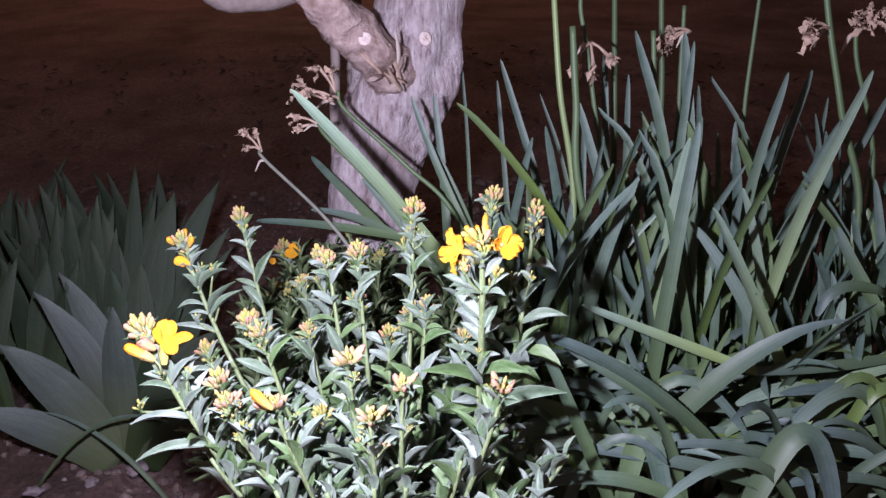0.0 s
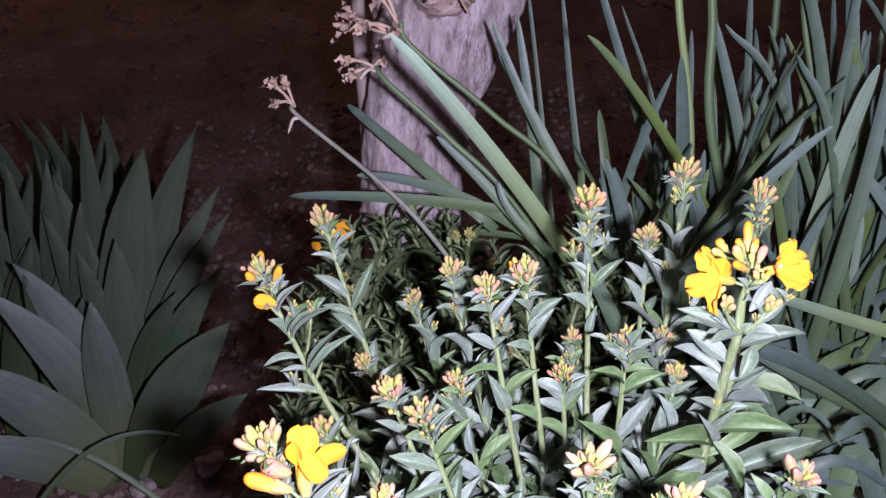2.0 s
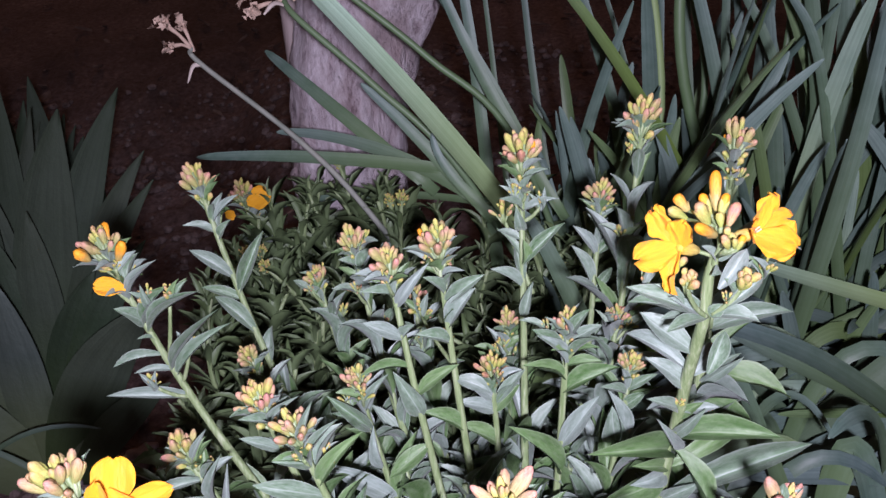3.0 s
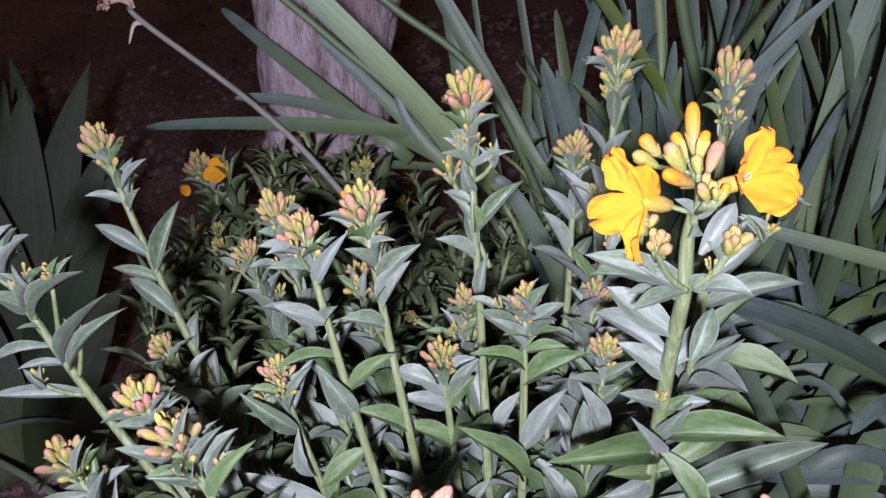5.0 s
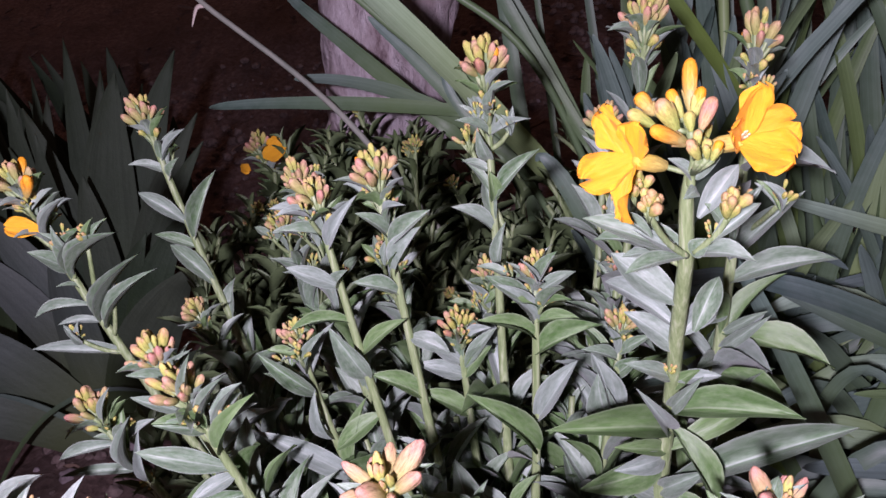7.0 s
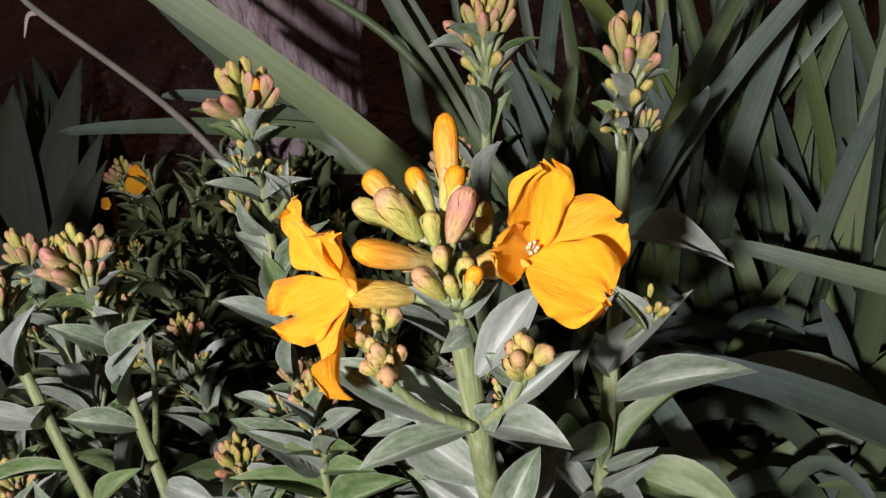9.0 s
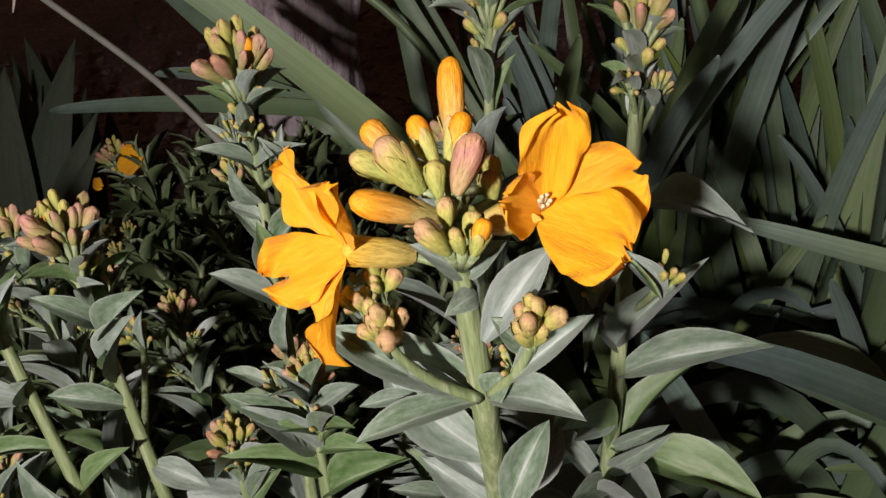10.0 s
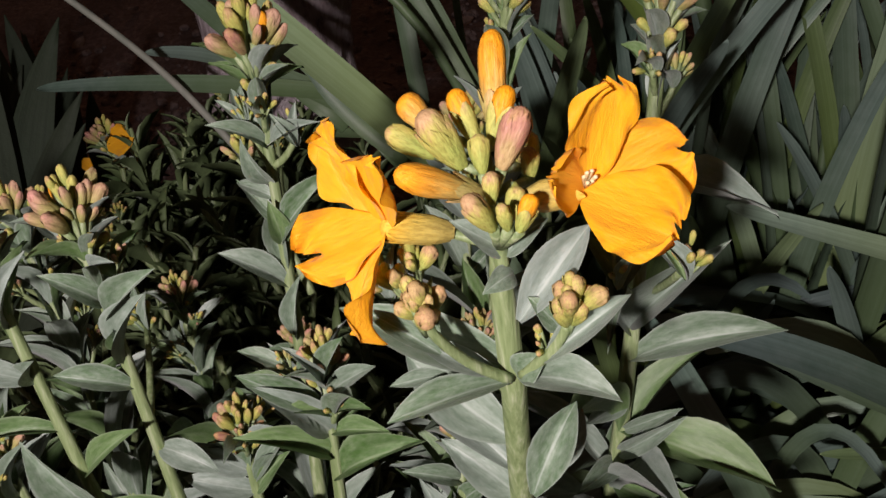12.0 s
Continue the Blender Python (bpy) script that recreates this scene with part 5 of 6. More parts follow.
upright((0.2660, 0.9000, 0.2950), (0.2860, 0.9000, 0.4540), 0.024)
upright((0.2600, 1.0200, 0.3760), (0.2010, 1.0500, 0.4650), 0.015)
# leaves that lean out over the wallflowers
strap((0.075, 1.015, 0.165), (-0.042, 0.916, 0.344), (-0.1535, 0.817, 0.4906), 0.0240, STRAP_LIGHT, (0.35, -0.85, 0.5), label="long pale leaf leaning out of the clump")
strap((-0.0430, 1.0300, 0.2700), (-0.1350, 1.0850, 0.3510), (-0.187, 1.135, 0.393), 0.016)
strap((-0.0290, 1.0000, 0.2980), (-0.1490, 1.0350, 0.3110), (-0.254, 1.065, 0.3127), 0.0150, STRAP, (0, -0.8, 0.6))
strap((-0.0110, 1.0000, 0.2690), (-0.0950, 1.0450, 0.3120), (-0.183, 1.09, 0.324), 0.0155, STRAP, (0, -0.8, 0.6))
strap((0.0120, 1.0500, 0.2460), (-0.1000, 1.0900, 0.2540), (-0.2280, 1.1200, 0.2390), 0.011, STRAP, (0, -0.6, 0.8))
strap((0.0600, 0.9700, 0.2550), (0.0030, 1.0200, 0.3680), (-0.0410, 1.0400, 0.4790), 0.013)
strap((0.0540, 0.9800, 0.2640), (0.0160, 1.0400, 0.3560), (-0.0330, 1.0500, 0.4460), 0.011)
strap((-0.0050, 0.9600, 0.2640), (-0.0600, 0.9900, 0.3310), (-0.1030, 1.0100, 0.3770), 0.013)
strap((-0.0020, 0.9500, 0.2690), (-0.0390, 0.9600, 0.3080), (-0.0510, 0.9700, 0.3400), 0.010, STRAP)
strap((0.12, 0.90, 0.02), (0.0390, 0.9200, 0.2310), (0.0070, 0.9300, 0.2760), 0.022, STRAP)
# arching and fallen leaves in front of the clump
strap((0.4600, 0.9000, 0.0400), (0.3720, 0.8900, 0.2250), (0.3080, 0.9000, 0.3570), 0.026, STRAP_PALE, (0.5, -0.85, 0.2))
strap((0.3580, 0.8600, 0.1730), (0.2590, 0.8800, 0.2070), (0.1620, 0.8960, 0.2430), 0.018, STRAP_PALE, (0.2, -0.7, 0.7))
strap((0.2150, 0.8700, 0.0500), (0.3260, 0.8250, 0.1980), (0.4240, 0.8000, 0.2540), 0.029, STRAP_BLUE, (-0.1, -0.8, 0.55), twist=0.5, tipped=0.45)
strap((0.3380, 0.8000, 0.0580), (0.2200, 0.8000, 0.1770), (0.0950, 0.8000, 0.2400), 0.024, STRAP_BLUE, (0.3, -0.7, 0.7))
strap((0.2940, 0.8300, 0.1180), (0.1910, 0.8300, 0.1780), (0.1240, 0.8300, 0.2230), 0.020, STRAP, (0.3, -0.7, 0.7))
strap((0.1850, 0.7600, 0.0400), (0.1240, 0.7530, 0.1850), (0.0840, 0.7530, 0.2720), 0.020, STRAP, (0.5, -0.8, 0.3))
strap((0.1870, 0.7600, 0.0610), (0.2110, 0.7700, 0.1360), (0.2350, 0.7500, 0.0400), 0.028, STRAP, (0, -0.8, 0.6))
strap((0.3130, 0.7600, 0.0410), (0.3760, 0.7700, 0.1400), (0.4090, 0.7500, 0.0300), 0.031, STRAP_BLUE, (0, -0.7, 0.7))
strap((0.3950, 0.8400, 0.0990), (0.2980, 0.8400, 0.1100), (0.1950, 0.8400, 0.1230), 0.012, STRAP_GREEN, (0, -0.6, 0.8))
strap((0.5350, 0.8800, 0.1860), (0.4140, 0.8700, 0.1730), (0.3050, 0.8600, 0.1760), 0.018, STRAP_BLUE, (0, -0.6, 0.8))
strap((0.5390, 0.8600, 0.1660), (0.4590, 0.8500, 0.1500), (0.3920, 0.8400, 0.1340), 0.012, STRAP_BLUE, (0, -0.6, 0.8))
strap((0.4210, 0.7800, 0.0630), (0.3260, 0.7800, 0.1150), (0.2360, 0.7800, 0.1210), 0.018, STRAP_BLUE, (0, -0.6, 0.8))
strap((0.3560, 0.7700, 0.0680), (0.2760, 0.7700, 0.1010), (0.1330, 0.7700, 0.1260), 0.020, STRAP_BLUE, (0, -0.6, 0.8))
strap((0.5200, 0.8000, 0.0380), (0.4620, 0.8000, 0.1120), (0.3940, 0.8000, 0.1250), 0.022, STRAP_BLUE, (0, -0.6, 0.8))
strap((0.5150, 0.9000, 0.2280), (0.4860, 0.9200, 0.2850), (0.4660, 0.9300, 0.3300), 0.020)
strap((0.5170, 0.9000, 0.2550), (0.4650, 0.9000, 0.2620), (0.4390, 0.9000, 0.2280), 0.018, STRAP_BLUE, (0, -0.7, 0.7))
strap((0.2540, 0.7500, 0.0670), (0.1770, 0.7500, 0.0990), (0.0890, 0.7400, 0.0960), 0.022, STRAP, (0, -0.5, 0.85))

fill = random.Random(33)
for k in range(190):
    x, y = fill.uniform(0.05, 0.62), fill.uniform(0.90, 1.18)
    if (y < 0.98 and x < 0.16) or (y < 0.96 and x < 0.32):
        continue
    h = fill.uniform(0.20, 0.46) * (1.0 if y > 0.98 else 0.75)
    lean_x, lean_y = fill.gauss(0.0, 0.22), fill.gauss(-0.1, 0.2)
    tip = Vector((x + lean_x * h, y + lean_y * h, h))
    mid = Vector((x + lean_x * h * 0.35, y + lean_y * h * 0.35, h * 0.55))
    strap((x, y, -0.005), mid, tip, fill.uniform(0.013, 0.025), fill.choice((STRAP, STRAP, STRAP, STRAP, STRAP_PALE, STRAP_GREEN)), (fill.uniform(-0.8, 0.8), -1, 0.15), twist=fill.uniform(-0.7, 0.7))
for k in range(70):
    x, y = fill.uniform(0.14, 0.66), fill.uniform(0.96, 1.16)
    h = fill.uniform(0.18, 0.36)
    lean_x, lean_y = fill.gauss(0.0, 0.25), fill.gauss(-0.12, 0.15)
    strap((x, y, -0.005), Vector((x + lean_x * h * 0.35, y + lean_y * h * 0.35, h * 0.55)), Vector((x + lean_x * h, y + lean_y * h, h)), fill.uniform(0.010, 0.017),
          fill.choice((STRAP, STRAP, STRAP_GREEN)), (fill.uniform(-0.6, 0.6), -1, 0.15), twist=fill.uniform(-0.6, 0.6))
for k in range(60):
    x, y = fill.uniform(0.10, 0.58), fill.uniform(0.78, 0.98)
    a = fill.uniform(math.pi * 0.8, math.pi * 2.1)
    r, h = fill.uniform(0.12, 0.26), fill.uniform(0.06, 0.19)
    far = Vector((x + math.cos(a) * r, y + math.sin(a) * r * 0.5, h * fill.uniform(0.5, 1.3)))
    strap((x, y, 0.0), Vector((x, y, h * 0.75)).lerp(far, 0.42), far, fill.uniform(0.010, 0.018), fill.choice((STRAP, STRAP_BLUE, STRAP_BLUE)), (0, -0.8, 0.6), twist=fill.uniform(-0.5, 0.5))

for k in range(64):
    x, y = fill.uniform(0.12, 0.60), fill.uniform(0.90, 1.02)
    h = fill.uniform(0.10, 0.24)
    lean_x = fill.gauss(0.0, 0.35)
    strap((x, y, -0.005), Vector((x + lean_x * h * 0.35, y - 0.01, h * 0.55)), Vector((x + lean_x * h, y - 0.03, h)), fill.uniform(0.011, 0.019), fill.choice((STRAP_GREEN, STRAP_GREEN, STRAP)),
          (fill.uniform(-0.6, 0.6), -1, 0.15), twist=fill.uniform(-0.5, 0.5))
for k in range(80):
    x, y = fill.uniform(0.08, 0.62), fill.uniform(0.84, 0.97)
    h, run = fill.uniform(0.05, 0.17), fill.choice((-1, 1)) * fill.uniform(0.10, 0.24)
    strap((x, y, -0.005), Vector((x + run * 0.35, y - 0.01, h)), Vector((x + run, y - fill.uniform(0.0, 0.05), h * fill.uniform(0.4, 1.2))), fill.uniform(0.017, 0.026),
          fill.choice((STRAP, STRAP_GREEN, STRAP_BLUE, STRAP_PALE)), (fill.uniform(-0.3, 0.3), -0.8, 0.6), twist=fill.uniform(-0.5, 0.5))
for k in range(26):
    x, y = fill.uniform(0.07, 0.24), fill.uniform(1.0, 1.10)
    h = fill.uniform(0.22, 0.36)
    lean_x = fill.gauss(0.0, 0.2)
    strap((x, y, -0.005), Vector((x + lean_x * h * 0.35, y - 0.01, h * 0.55)), Vector((x + lean_x * h, y - 0.03, h)), fill.uniform(0.013, 0.020), fill.choice((STRAP, STRAP_GREEN, STRAP)),
          (fill.uniform(-0.4, 0.4), -1, 0.15), twist=fill.uniform(-0.4, 0.4))


def stalk(points, radius=0.0032, material=STRAP):
    return part("flower_stalk", tube(spline(points, 8), [radius * 1.15, radius, radius * 0.85], 8), material, clump)


def spent_flower(parent, node, tip, size, seed):
    """One shrivelled narcissus flower: a thin tube ending in crumpled papery tatters."""
    rng = random.Random(seed)
    node, tip = Vector(node), Vector(tip)
    neck = node.lerp(tip, 0.62)
    sag = Vector((0, 0, 0.05 * size))
    part("withered_flower", tube(spline([node, node.lerp(neck, 0.5) + sag, neck], 4), [size * 0.05, size * 0.042, size * 0.06], 6, wob=size * 0.02, seed=seed), WITHERED, parent)
    bm = bmesh.new()
    d = (tip - neck).normalized()
    for j in range(5):
        side = Vector((rng.uniform(-1, 1), rng.uniform(-1, 1), rng.uniform(-1, 1))).normalized()
        out = (d * 0.9 + side * 0.75 + Vector((0, 0, -0.35))).normalized()
        across = out.cross(side).normalized()
        reach, wide = (tip - neck).length * rng.uniform(0.6, 1.2), size * rng.uniform(0.08, 0.15)
        grid = []
        for i in range(6):
            q = i / 5
            w = wide * (0.25 + math.sin(math.pi * min(1, q * 0.85 + 0.1)))
            grid.append([neck + out * reach * q + across * w * u + Vector((rng.gauss(0, 1), rng.gauss(0, 1), rng.gauss(0, 1) - 1.2 * q * q)) * size * 0.045 for u in (-0.6, 0.0, 0.6)])
        ring_skin(bm, grid, closed=False)
    part("withered_flower", bm, WITHERED, parent)


def sheath(parent, node, tip, size):
    """The dry papery sheath that hangs off the node."""
    node, tip = Vector(node), Vector(tip)
    part("sheath", tube(spline([node, node.lerp(tip, 0.4) + Vector((-0.05 * size, 0, 0.14 * size)), tip], 5), [size * 0.05, size * 0.07, size * 0.055, size * 0.02], 6, flat=0.45, wob=size * 0.01), DRY_SHEATH, parent)


def withered_head(parent, at, way, count, size, seed):
    rng = random.Random(seed)
    at, way = Vector(at), Vector(way).normalized()
    for k in range(count):
        d = (way + Vector((rng.uniform(-1, 1), rng.uniform(-0.7, 0.7), rng.uniform(-0.6, 0.6))) * 0.8).normalized()
        spent_flower(parent, at, at + d * size * rng.uniform(0.9, 1.3) + Vector((0, 0, -0.12 * size)), size, seed * 7 + k)
    sheath(parent, at, at + Vector((-0.45, -0.1, -0.5)) * size, size)


s1 = stalk([(0.0, 0.97, 0.10), (-0.1050, 1.0000, 0.2660), (-0.1600, 1.0300, 0.3290), (-0.2356, 1.056, 0.396), (-0.241, 1.053, 0.410)], 0.0024, DRY_STALK)
spent_flower(s1, (-0.241, 1.053, 0.410), (-0.2645, 1.047, 0.440), 0.036, 31)
spent_flower(s1, (-0.241, 1.053, 0.410), (-0.2610, 1.044, 0.415), 0.034, 32)
spent_flower(s1, (-0.239, 1.054, 0.406), (-0.2475, 1.058, 0.438), 0.034, 33)
sheath(s1, (-0.2345, 1.056, 0.395), (-0.2480, 1.052, 0.381), 0.036)
s2 = stalk([(0.08, 0.98, 0.10), (-0.0260, 0.9700, 0.3020), (-0.0930, 0.9900, 0.3780), (-0.146, 1.006, 0.430), (-0.158, 1.020, 0.445)], 0.0028)
spent_flower(s2, (-0.158, 1.02, 0.445), (-0.1930, 1.0100, 0.4590), 0.036, 41)
spent_flower(s2, (-0.158, 1.02, 0.443), (-0.1900, 1.0100, 0.4410), 0.038, 42)
spent_flower(s2, (-0.158, 1.02, 0.446), (-0.1480, 1.0300, 0.4530), 0.032, 43)
sheath(s2, (-0.156, 1.018, 0.441), (-0.1730, 1.0000, 0.4370), 0.034)
s3 = stalk([(0.10, 1.0, 0.10), (0.0230, 0.9900, 0.3190), (-0.0480, 1.0000, 0.3960), (-0.122, 1.014, 0.462), (-0.132, 1.018, 0.486)], 0.0028)
spent_flower(s3, (-0.145, 1.018, 0.475), (-0.1980, 1.0200, 0.4870), 0.040, 51)
spent_flower(s3, (-0.145, 1.018, 0.478), (-0.1900, 1.0300, 0.4960), 0.040, 52)
spent_flower(s3, (-0.142, 1.018, 0.480), (-0.1750, 1.0000, 0.4890), 0.040, 53)
spent_flower(s3, (-0.130, 1.018, 0.475), (-0.1430, 1.0000, 0.4810), 0.040, 54)
spent_flower(s3, (-0.134, 1.018, 0.484), (-0.1660, 1.0200, 0.5320), 0.040, 55)
spent_flower(s3, (-0.134, 1.018, 0.484), (-0.1450, 1.0300, 0.5200), 0.036, 56)
sheath(s3, (-0.136, 1.016, 0.470), (-0.1570, 1.0000, 0.4650), 0.040)
s4 = stalk([(0.16, 1.05, 0.0), (0.2240, 1.0700, 0.3050), (0.2060, 1.0700, 0.4270), (0.1880, 1.0700, 0.5370), (0.1770, 1.0700, 0.6000), (0.19, 1.07, 0.66)])
withered_head(s4, (0.1920, 1.0700, 0.5470), (0.1, -0.4, -0.2), 3, 0.045, 6)
s5 = stalk([(0.27, 1.05, 0.0), (0.3110, 1.0800, 0.3810), (0.3140, 1.0800, 0.5300), (0.3140, 1.0800, 0.5940)])
withered_head(s5, (0.3240, 1.0800, 0.5620), (-0.5, -0.1, -0.1), 5, 0.042, 8)
s6 = stalk([(0.46, 1.0, 0.0), (0.5280, 1.0000, 0.3030), (0.4930, 1.0000, 0.4600), (0.4670, 1.0000, 0.5670), (0.4550, 1.0000, 0.6320)], 0.0042)
withered_head(s6, (0.4690, 1.0000, 0.5610), (-0.3, -0.2, 0.1), 3, 0.045, 9)
s7 = stalk([(0.50, 1.05, 0.0), (0.5670, 1.0500, 0.3470), (0.5290, 1.0500, 0.5290), (0.5280, 1.0500, 0.5710)])
withered_head(s7, (0.5290, 1.0500, 0.5570), (-0.1, -0.2, 0.2), 6, 0.05, 10)
stalk([(0.10, 1.0, 0.0), (0.1730, 1.0500, 0.2930), (0.1500, 1.0500, 0.4940), (0.1370, 1.0500, 0.6390)], 0.0042, STRAP_PALE)
stalk([(0.25, 1.15, 0.0), (0.2540, 1.1800, 0.3280), (0.2460, 1.2000, 0.6590)], 0.0048)
stalk([(0.30, 1.05, 0.0), (0.3990, 1.1000, 0.3150), (0.4110, 1.1000, 0.4930), (0.4200, 1.1000, 0.6320)], 0.0030)
stalk([(0.24, 1.12, 0.0), (0.3070, 1.1500, 0.3730), (0.3010, 1.1500, 0.6380)], 0.0045)
stalk([(0.40, 1.1, 0.0), (0.3030, 1.0200, 0.3300), (0.2690, 1.0200, 0.4700), (0.2600, 1.0200, 0.5590)], 0.0038)
stalk([(0.30, 1.0, 0.0), (0.1800, 1.0000, 0.3300), (0.1640, 1.0000, 0.4770), (0.1570, 1.0000, 0.5630)], 0.0048)

# ---- iris clump ----
iris = thing("iris_clump", (-0.60, 1.30, -0.14), "shaded clump of broad sword-shaped iris leaves", "plant")


def sword(base, tip, width, bow=(0, 0, 0), face=(0.1, -1, 0.2), seed=0, material=IRIS):
    """A sword leaf: broadest below the middle, drawn out to a point."""
    base, tip = Vector(base), Vector(tip)
    pts = curve_points(base, base.lerp(tip, 0.5) + Vector(bow), tip, 15)
    bm = bmesh.new()
    rings = []
    for i, p in enumerate(pts):
        s = i / 14
        d = (pts[min(i + 1, 14)] - pts[max(i - 1, 0)]).normalized()
        side = d.cross(Vector(face)).normalized()
        out = side.cross(d)
        w = 0.40 * width * (0.52 + 0.48 * math.sin(math.pi * min(1, s * 0.75 + 0.12))) * max(0.03, 1 - max(0, (s - 0.50) / 0.50) ** 2.3) ** 0.85
        lean_in = 0.08 * w * math.sin(5 * s + seed)
        rings.append([p - side * w + out * lean_in, p - side * w * 0.4 + out * (0.0016 + 0.06 * w), p + side * w * 0.4 + out * (0.0016 + 0.06 * w), p + side * w - out * lean_in,
                      p + side * w * 0.4 - out * 0.0016, p - side * w * 0.4 - out * 0.0016])
    rows = ring_skin(bm, rings)
    for p, q in zip(rows, rows[1:]):
        for k in (0, 3):
            bm.edges.get((p[k], q[k])).smooth = False
    return part("leaf", lay_uv(bm, 6), material, iris)


bed = random.Random(91)
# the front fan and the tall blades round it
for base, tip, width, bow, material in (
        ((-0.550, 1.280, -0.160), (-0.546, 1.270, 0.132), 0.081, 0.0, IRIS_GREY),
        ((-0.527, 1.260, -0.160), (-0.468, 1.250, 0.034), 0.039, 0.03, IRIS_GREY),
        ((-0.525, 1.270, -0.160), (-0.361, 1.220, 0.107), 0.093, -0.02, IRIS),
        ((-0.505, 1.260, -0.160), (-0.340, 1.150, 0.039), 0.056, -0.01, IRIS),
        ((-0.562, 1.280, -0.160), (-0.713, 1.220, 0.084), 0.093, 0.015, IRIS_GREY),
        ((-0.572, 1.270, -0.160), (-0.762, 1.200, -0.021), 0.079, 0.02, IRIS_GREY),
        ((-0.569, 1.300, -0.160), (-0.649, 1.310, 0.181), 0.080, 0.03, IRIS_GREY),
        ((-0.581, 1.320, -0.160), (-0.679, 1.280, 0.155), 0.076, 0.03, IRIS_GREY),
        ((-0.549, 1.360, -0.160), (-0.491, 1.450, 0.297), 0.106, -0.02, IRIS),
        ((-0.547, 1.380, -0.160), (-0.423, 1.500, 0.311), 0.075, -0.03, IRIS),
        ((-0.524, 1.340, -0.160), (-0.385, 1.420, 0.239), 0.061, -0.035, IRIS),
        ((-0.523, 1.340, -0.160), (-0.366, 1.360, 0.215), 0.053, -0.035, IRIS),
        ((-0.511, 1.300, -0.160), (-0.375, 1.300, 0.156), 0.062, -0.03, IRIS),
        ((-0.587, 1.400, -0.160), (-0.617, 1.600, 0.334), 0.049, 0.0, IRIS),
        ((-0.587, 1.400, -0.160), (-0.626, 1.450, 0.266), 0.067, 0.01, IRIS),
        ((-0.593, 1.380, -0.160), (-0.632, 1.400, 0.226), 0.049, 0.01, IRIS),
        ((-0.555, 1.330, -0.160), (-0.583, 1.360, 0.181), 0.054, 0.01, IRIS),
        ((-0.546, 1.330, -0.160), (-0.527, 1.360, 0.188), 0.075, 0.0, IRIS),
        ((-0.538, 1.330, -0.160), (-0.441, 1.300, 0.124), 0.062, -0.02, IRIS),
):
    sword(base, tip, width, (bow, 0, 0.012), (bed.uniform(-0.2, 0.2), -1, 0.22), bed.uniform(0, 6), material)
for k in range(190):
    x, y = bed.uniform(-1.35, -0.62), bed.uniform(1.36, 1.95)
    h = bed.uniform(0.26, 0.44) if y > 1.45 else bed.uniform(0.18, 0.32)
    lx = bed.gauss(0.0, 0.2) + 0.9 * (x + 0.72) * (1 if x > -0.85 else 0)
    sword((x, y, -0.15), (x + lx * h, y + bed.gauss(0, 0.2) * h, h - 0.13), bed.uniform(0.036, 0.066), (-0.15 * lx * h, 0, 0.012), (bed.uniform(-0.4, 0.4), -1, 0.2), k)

strap((-0.656, 1.176, -0.149), (-0.550, 1.188, -0.040), (-0.442, 1.200, -0.041), 0.0084, STRAP, (0, -0.7, 0.7), iris)
strap((-0.412, 1.164, -0.202), (-0.535, 1.200, -0.082), (-0.653, 1.224, -0.034), 0.0096, STRAP, (0, -0.7, 0.7), iris)


def dip(x, y):
    """How far the soil of the iris bed lies below the rest."""
    p, q = min(1.0, max(0.0, (-0.24 - x) / 0.18)), min(1.0, max(0.0, (y - 0.70) / 0.40)) * min(1.0, max(0.0, (3.0 - y) / 0.9))
    return 0.155 * p * p * (3 - 2 * p) * q * q * (3 - 2 * q)


def rise(y):
    return 0.13 * max(0.0, y - 1.15) + 0.12 * max(0.0, min(y, 25) - 3)


def stone(x, y, size, seed):
    """A rounded field stone, half sunk in the soil."""
    bm = bmesh.new()
    bmesh.ops.create_icosphere(bm, subdivisions=3, radius=1)
    for v in bm.verts:
        n = noise.noise(v.co * 1.5 + Vector((seed, 0, 0))) * 0.6 + noise.noise(v.co * 4 + Vector((0, seed, 0))) * 0.10
        v.co = Vector((v.co.x * 1.2, v.co.y, v.co.z * 0.65)) * size * (1 + n)
    ob = part("stone", bm, STONE, m=pose(x, y, rise(y) - dip(x, y) + size * 0.2, 0, 0, seed * 40))
    tagged(ob, "rounded pinkish grey stone sunk in the soil", "stone", "stones in the bed")


stone(-0.516, 1.236, 0.0144, 1)
stone(-0.426, 1.272, 0.0192, 2)
stone(-0.468, 1.320, 0.0108, 3)
stone(-0.792, 1.236, 0.0156, 4)
stone(-0.660, 1.176, 0.0120, 5)
stone(-0.576, 1.200, 0.0096, 6)
stone(-0.372, 1.236, 0.0120, 7)

# ---- ground ----
def ground_height(x, y):
    v = Vector((x, y, 0))
    near = max(0.0, 1 - max(0.0, abs(y - 1.2) - 1.5) / 4)
    return rise(y) - dip(x, y) + near * (0.022 * noise.noise(v * 6) + 0.012 * noise.noise(v * 19) + 0.006 * noise.noise(v * 60)) - 0.012 + 0.25 * (1 - near) * noise.noise(v * 0.35)


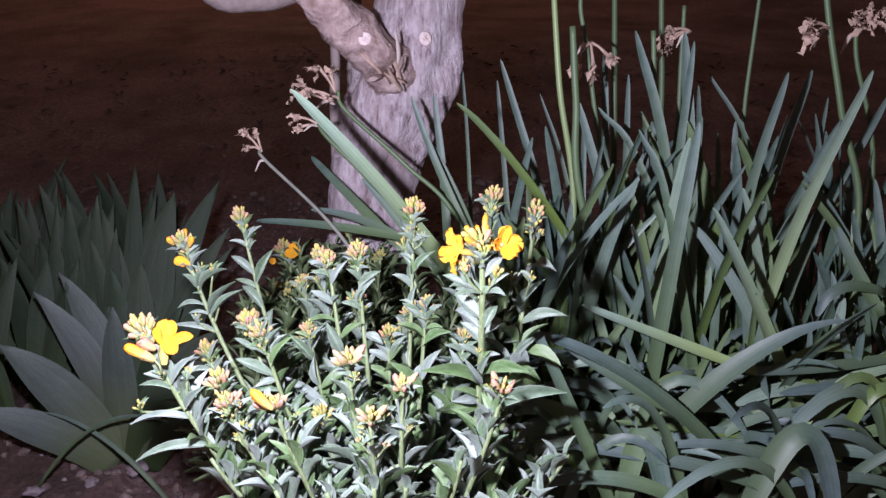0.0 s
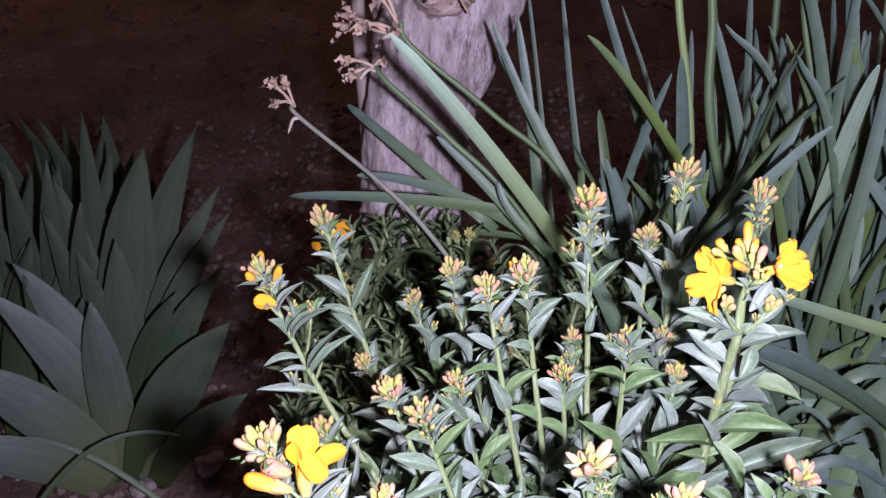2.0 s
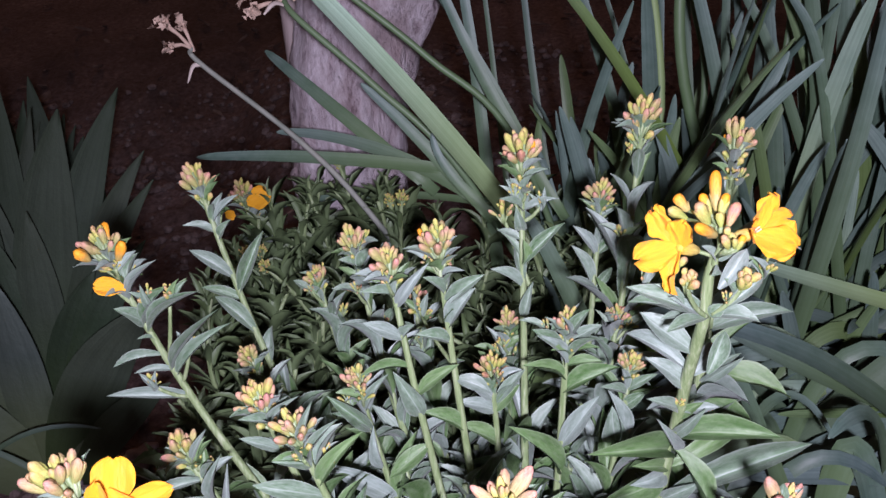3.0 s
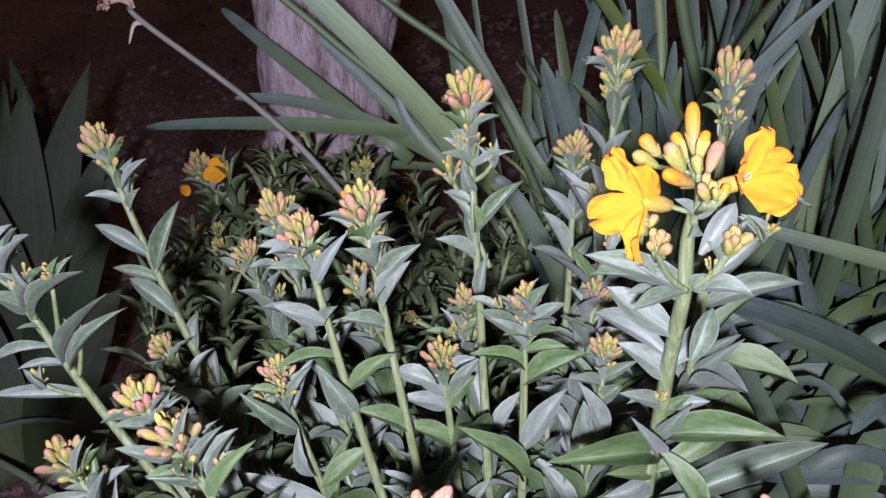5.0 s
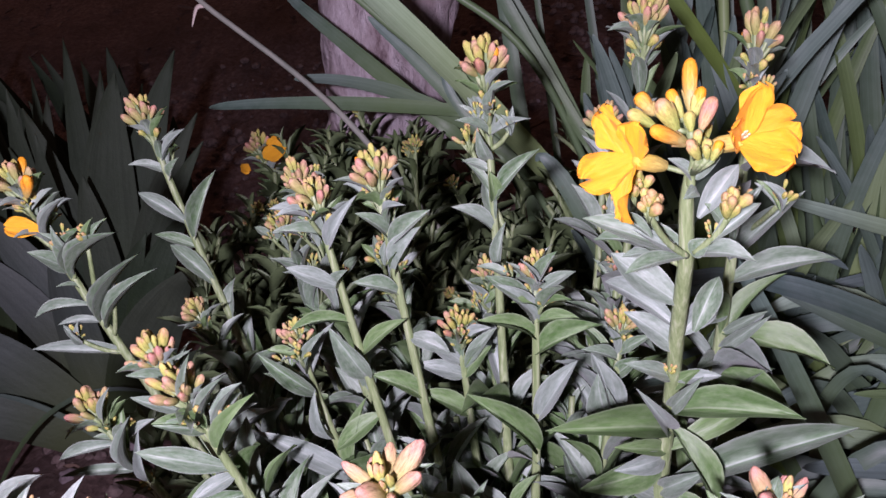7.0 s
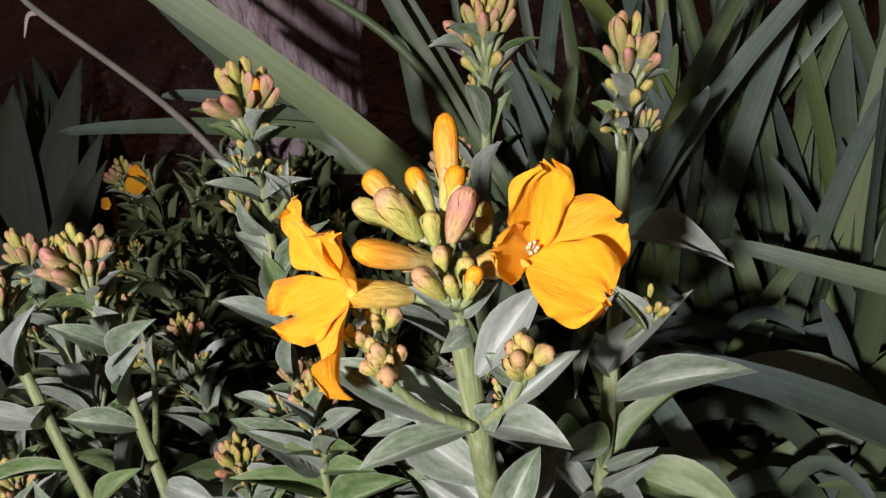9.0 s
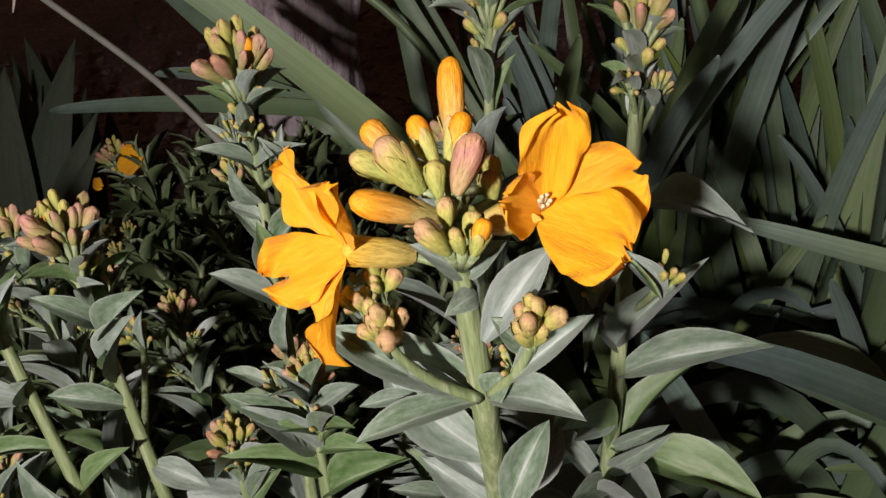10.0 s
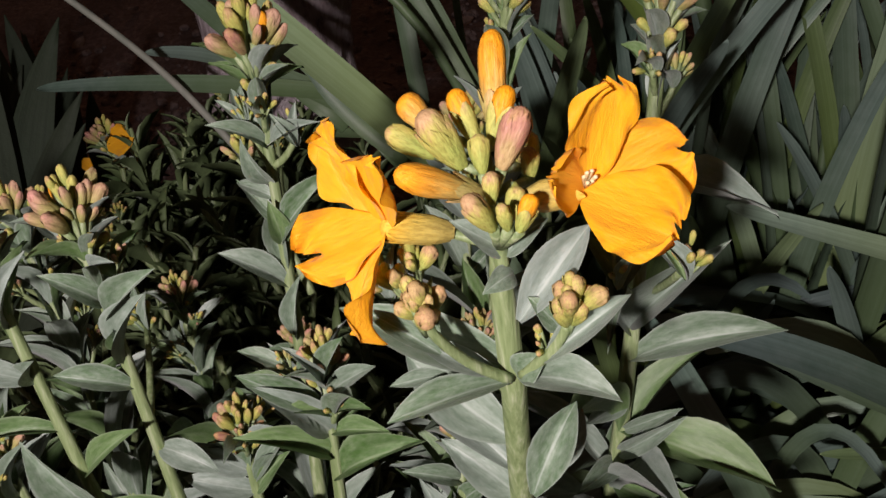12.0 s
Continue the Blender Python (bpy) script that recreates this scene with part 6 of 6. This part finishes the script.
def ground_mesh():
    def steps(lo, hi, fine_lo, fine_hi, fine):
        out, v, step = [], fine_lo, fine
        while v > lo:
            step *= 1.16
            v -= step
            out.insert(0, v)
        v = fine_lo
        while v < fine_hi:
            out.append(v)
            v += fine
        step = fine
        while v < hi:
            out.append(v)
            step *= 1.16
            v += step
        return out
    xs, ys = steps(-80, 80, -1.1, 0.7, 0.011), steps(-80, 160, 0.4, 2.4, 0.011)
    verts = [(x, y, ground_height(x, y)) for y in ys for x in xs]
    w = len(xs)
    faces = [(j * w + i, j * w + i + 1, j * w + w + i + 1, j * w + w + i) for j in range(len(ys) - 1) for i in range(w - 1)]
    mesh = bpy.data.meshes.new("ground")
    mesh.from_pydata(verts, [], faces)
    for p in mesh.polygons:
        p.use_smooth = True
    mesh.materials.append(SOIL)
    return mesh


tagged(new("ground", ground_mesh()), "dark crumbly garden soil rising gently behind the bed", "ground", kind="structure")


def scatter(name, material, label, category, count, size, shape, area, seed):
    rng = random.Random(seed)
    verts, faces = [], []
    for _ in range(count):
        x, y = rng.uniform(area[0], area[1]), rng.uniform(area[2], area[3])
        r = rng.uniform(*size)
        m = Matrix.Translation((x, y, ground_height(x, y) + r * 0.25)) @ Euler((rng.uniform(-0.5, 0.5), rng.uniform(-0.5, 0.5), rng.uniform(0, 6.28))).to_matrix().to_4x4() @ Matrix.Scale(r, 4)
        v, f = shape(rng)
        n = len(verts)
        verts += [tuple(m @ p) for p in v]
        faces += [tuple(n + i for i in q) for q in f]
    mesh = bpy.data.meshes.new(name)
    mesh.from_pydata(verts, [], faces)
    mesh.materials.append(material)
    return tagged(new(name, mesh), label, category, kind="stuff")


def lump(rng):
    v = [Vector((math.cos(a) * math.cos(b) * rng.uniform(0.7, 1.2), math.sin(a) * math.cos(b) * rng.uniform(0.7, 1.2), math.sin(b) * 0.7))
         for b in (-0.9, 0.0, 0.8) for a in (0, 1.05, 2.1, 3.15, 4.2, 5.25)] + [Vector((0, 0, 0.75))]
    f = [(r * 6 + i, r * 6 + (i + 1) % 6, r * 6 + 6 + (i + 1) % 6, r * 6 + 6 + i) for r in (0, 1) for i in range(6)] + [(12 + i, 12 + (i + 1) % 6, 18) for i in range(6)]
    return v, f


def dry_leaf(rng):
    c, k = rng.uniform(-0.5, 0.5), rng.uniform(0.3, 0.6)
    v = [Vector((u * k * math.sin(math.pi * (s * 0.94 + 0.03)), s * 2 - 1, 0.25 * u * u + c * (s - 0.5) ** 2 + 0.1)) for s in (0, 0.2, 0.4, 0.6, 0.8, 1) for u in (-1, 0, 1)]
    f = [(r * 3 + i, r * 3 + i + 1, r * 3 + i + 4, r * 3 + i + 3) for r in range(5) for i in (0, 1)]
    return v, f


scatter("soil_clods", CLOD, "loose brown soil clods on the bed", "soil", 2600, (0.003, 0.014), lump, (-1.3, 0.8, 0.5, 2.6), 5)
scatter("pebbles", STONE, "small grey pebbles on the soil", "pebbles", 70, (0.004, 0.012), lump, (-1.0, 0.6, 0.8, 2.2), 6)
scatter("dead_leaves", LITTER, "brown dead leaves lying on the soil", "dead leaves", 900, (0.010, 0.028), dry_leaf, (-2.2, 1.8, 1.0, 4.5), 7)
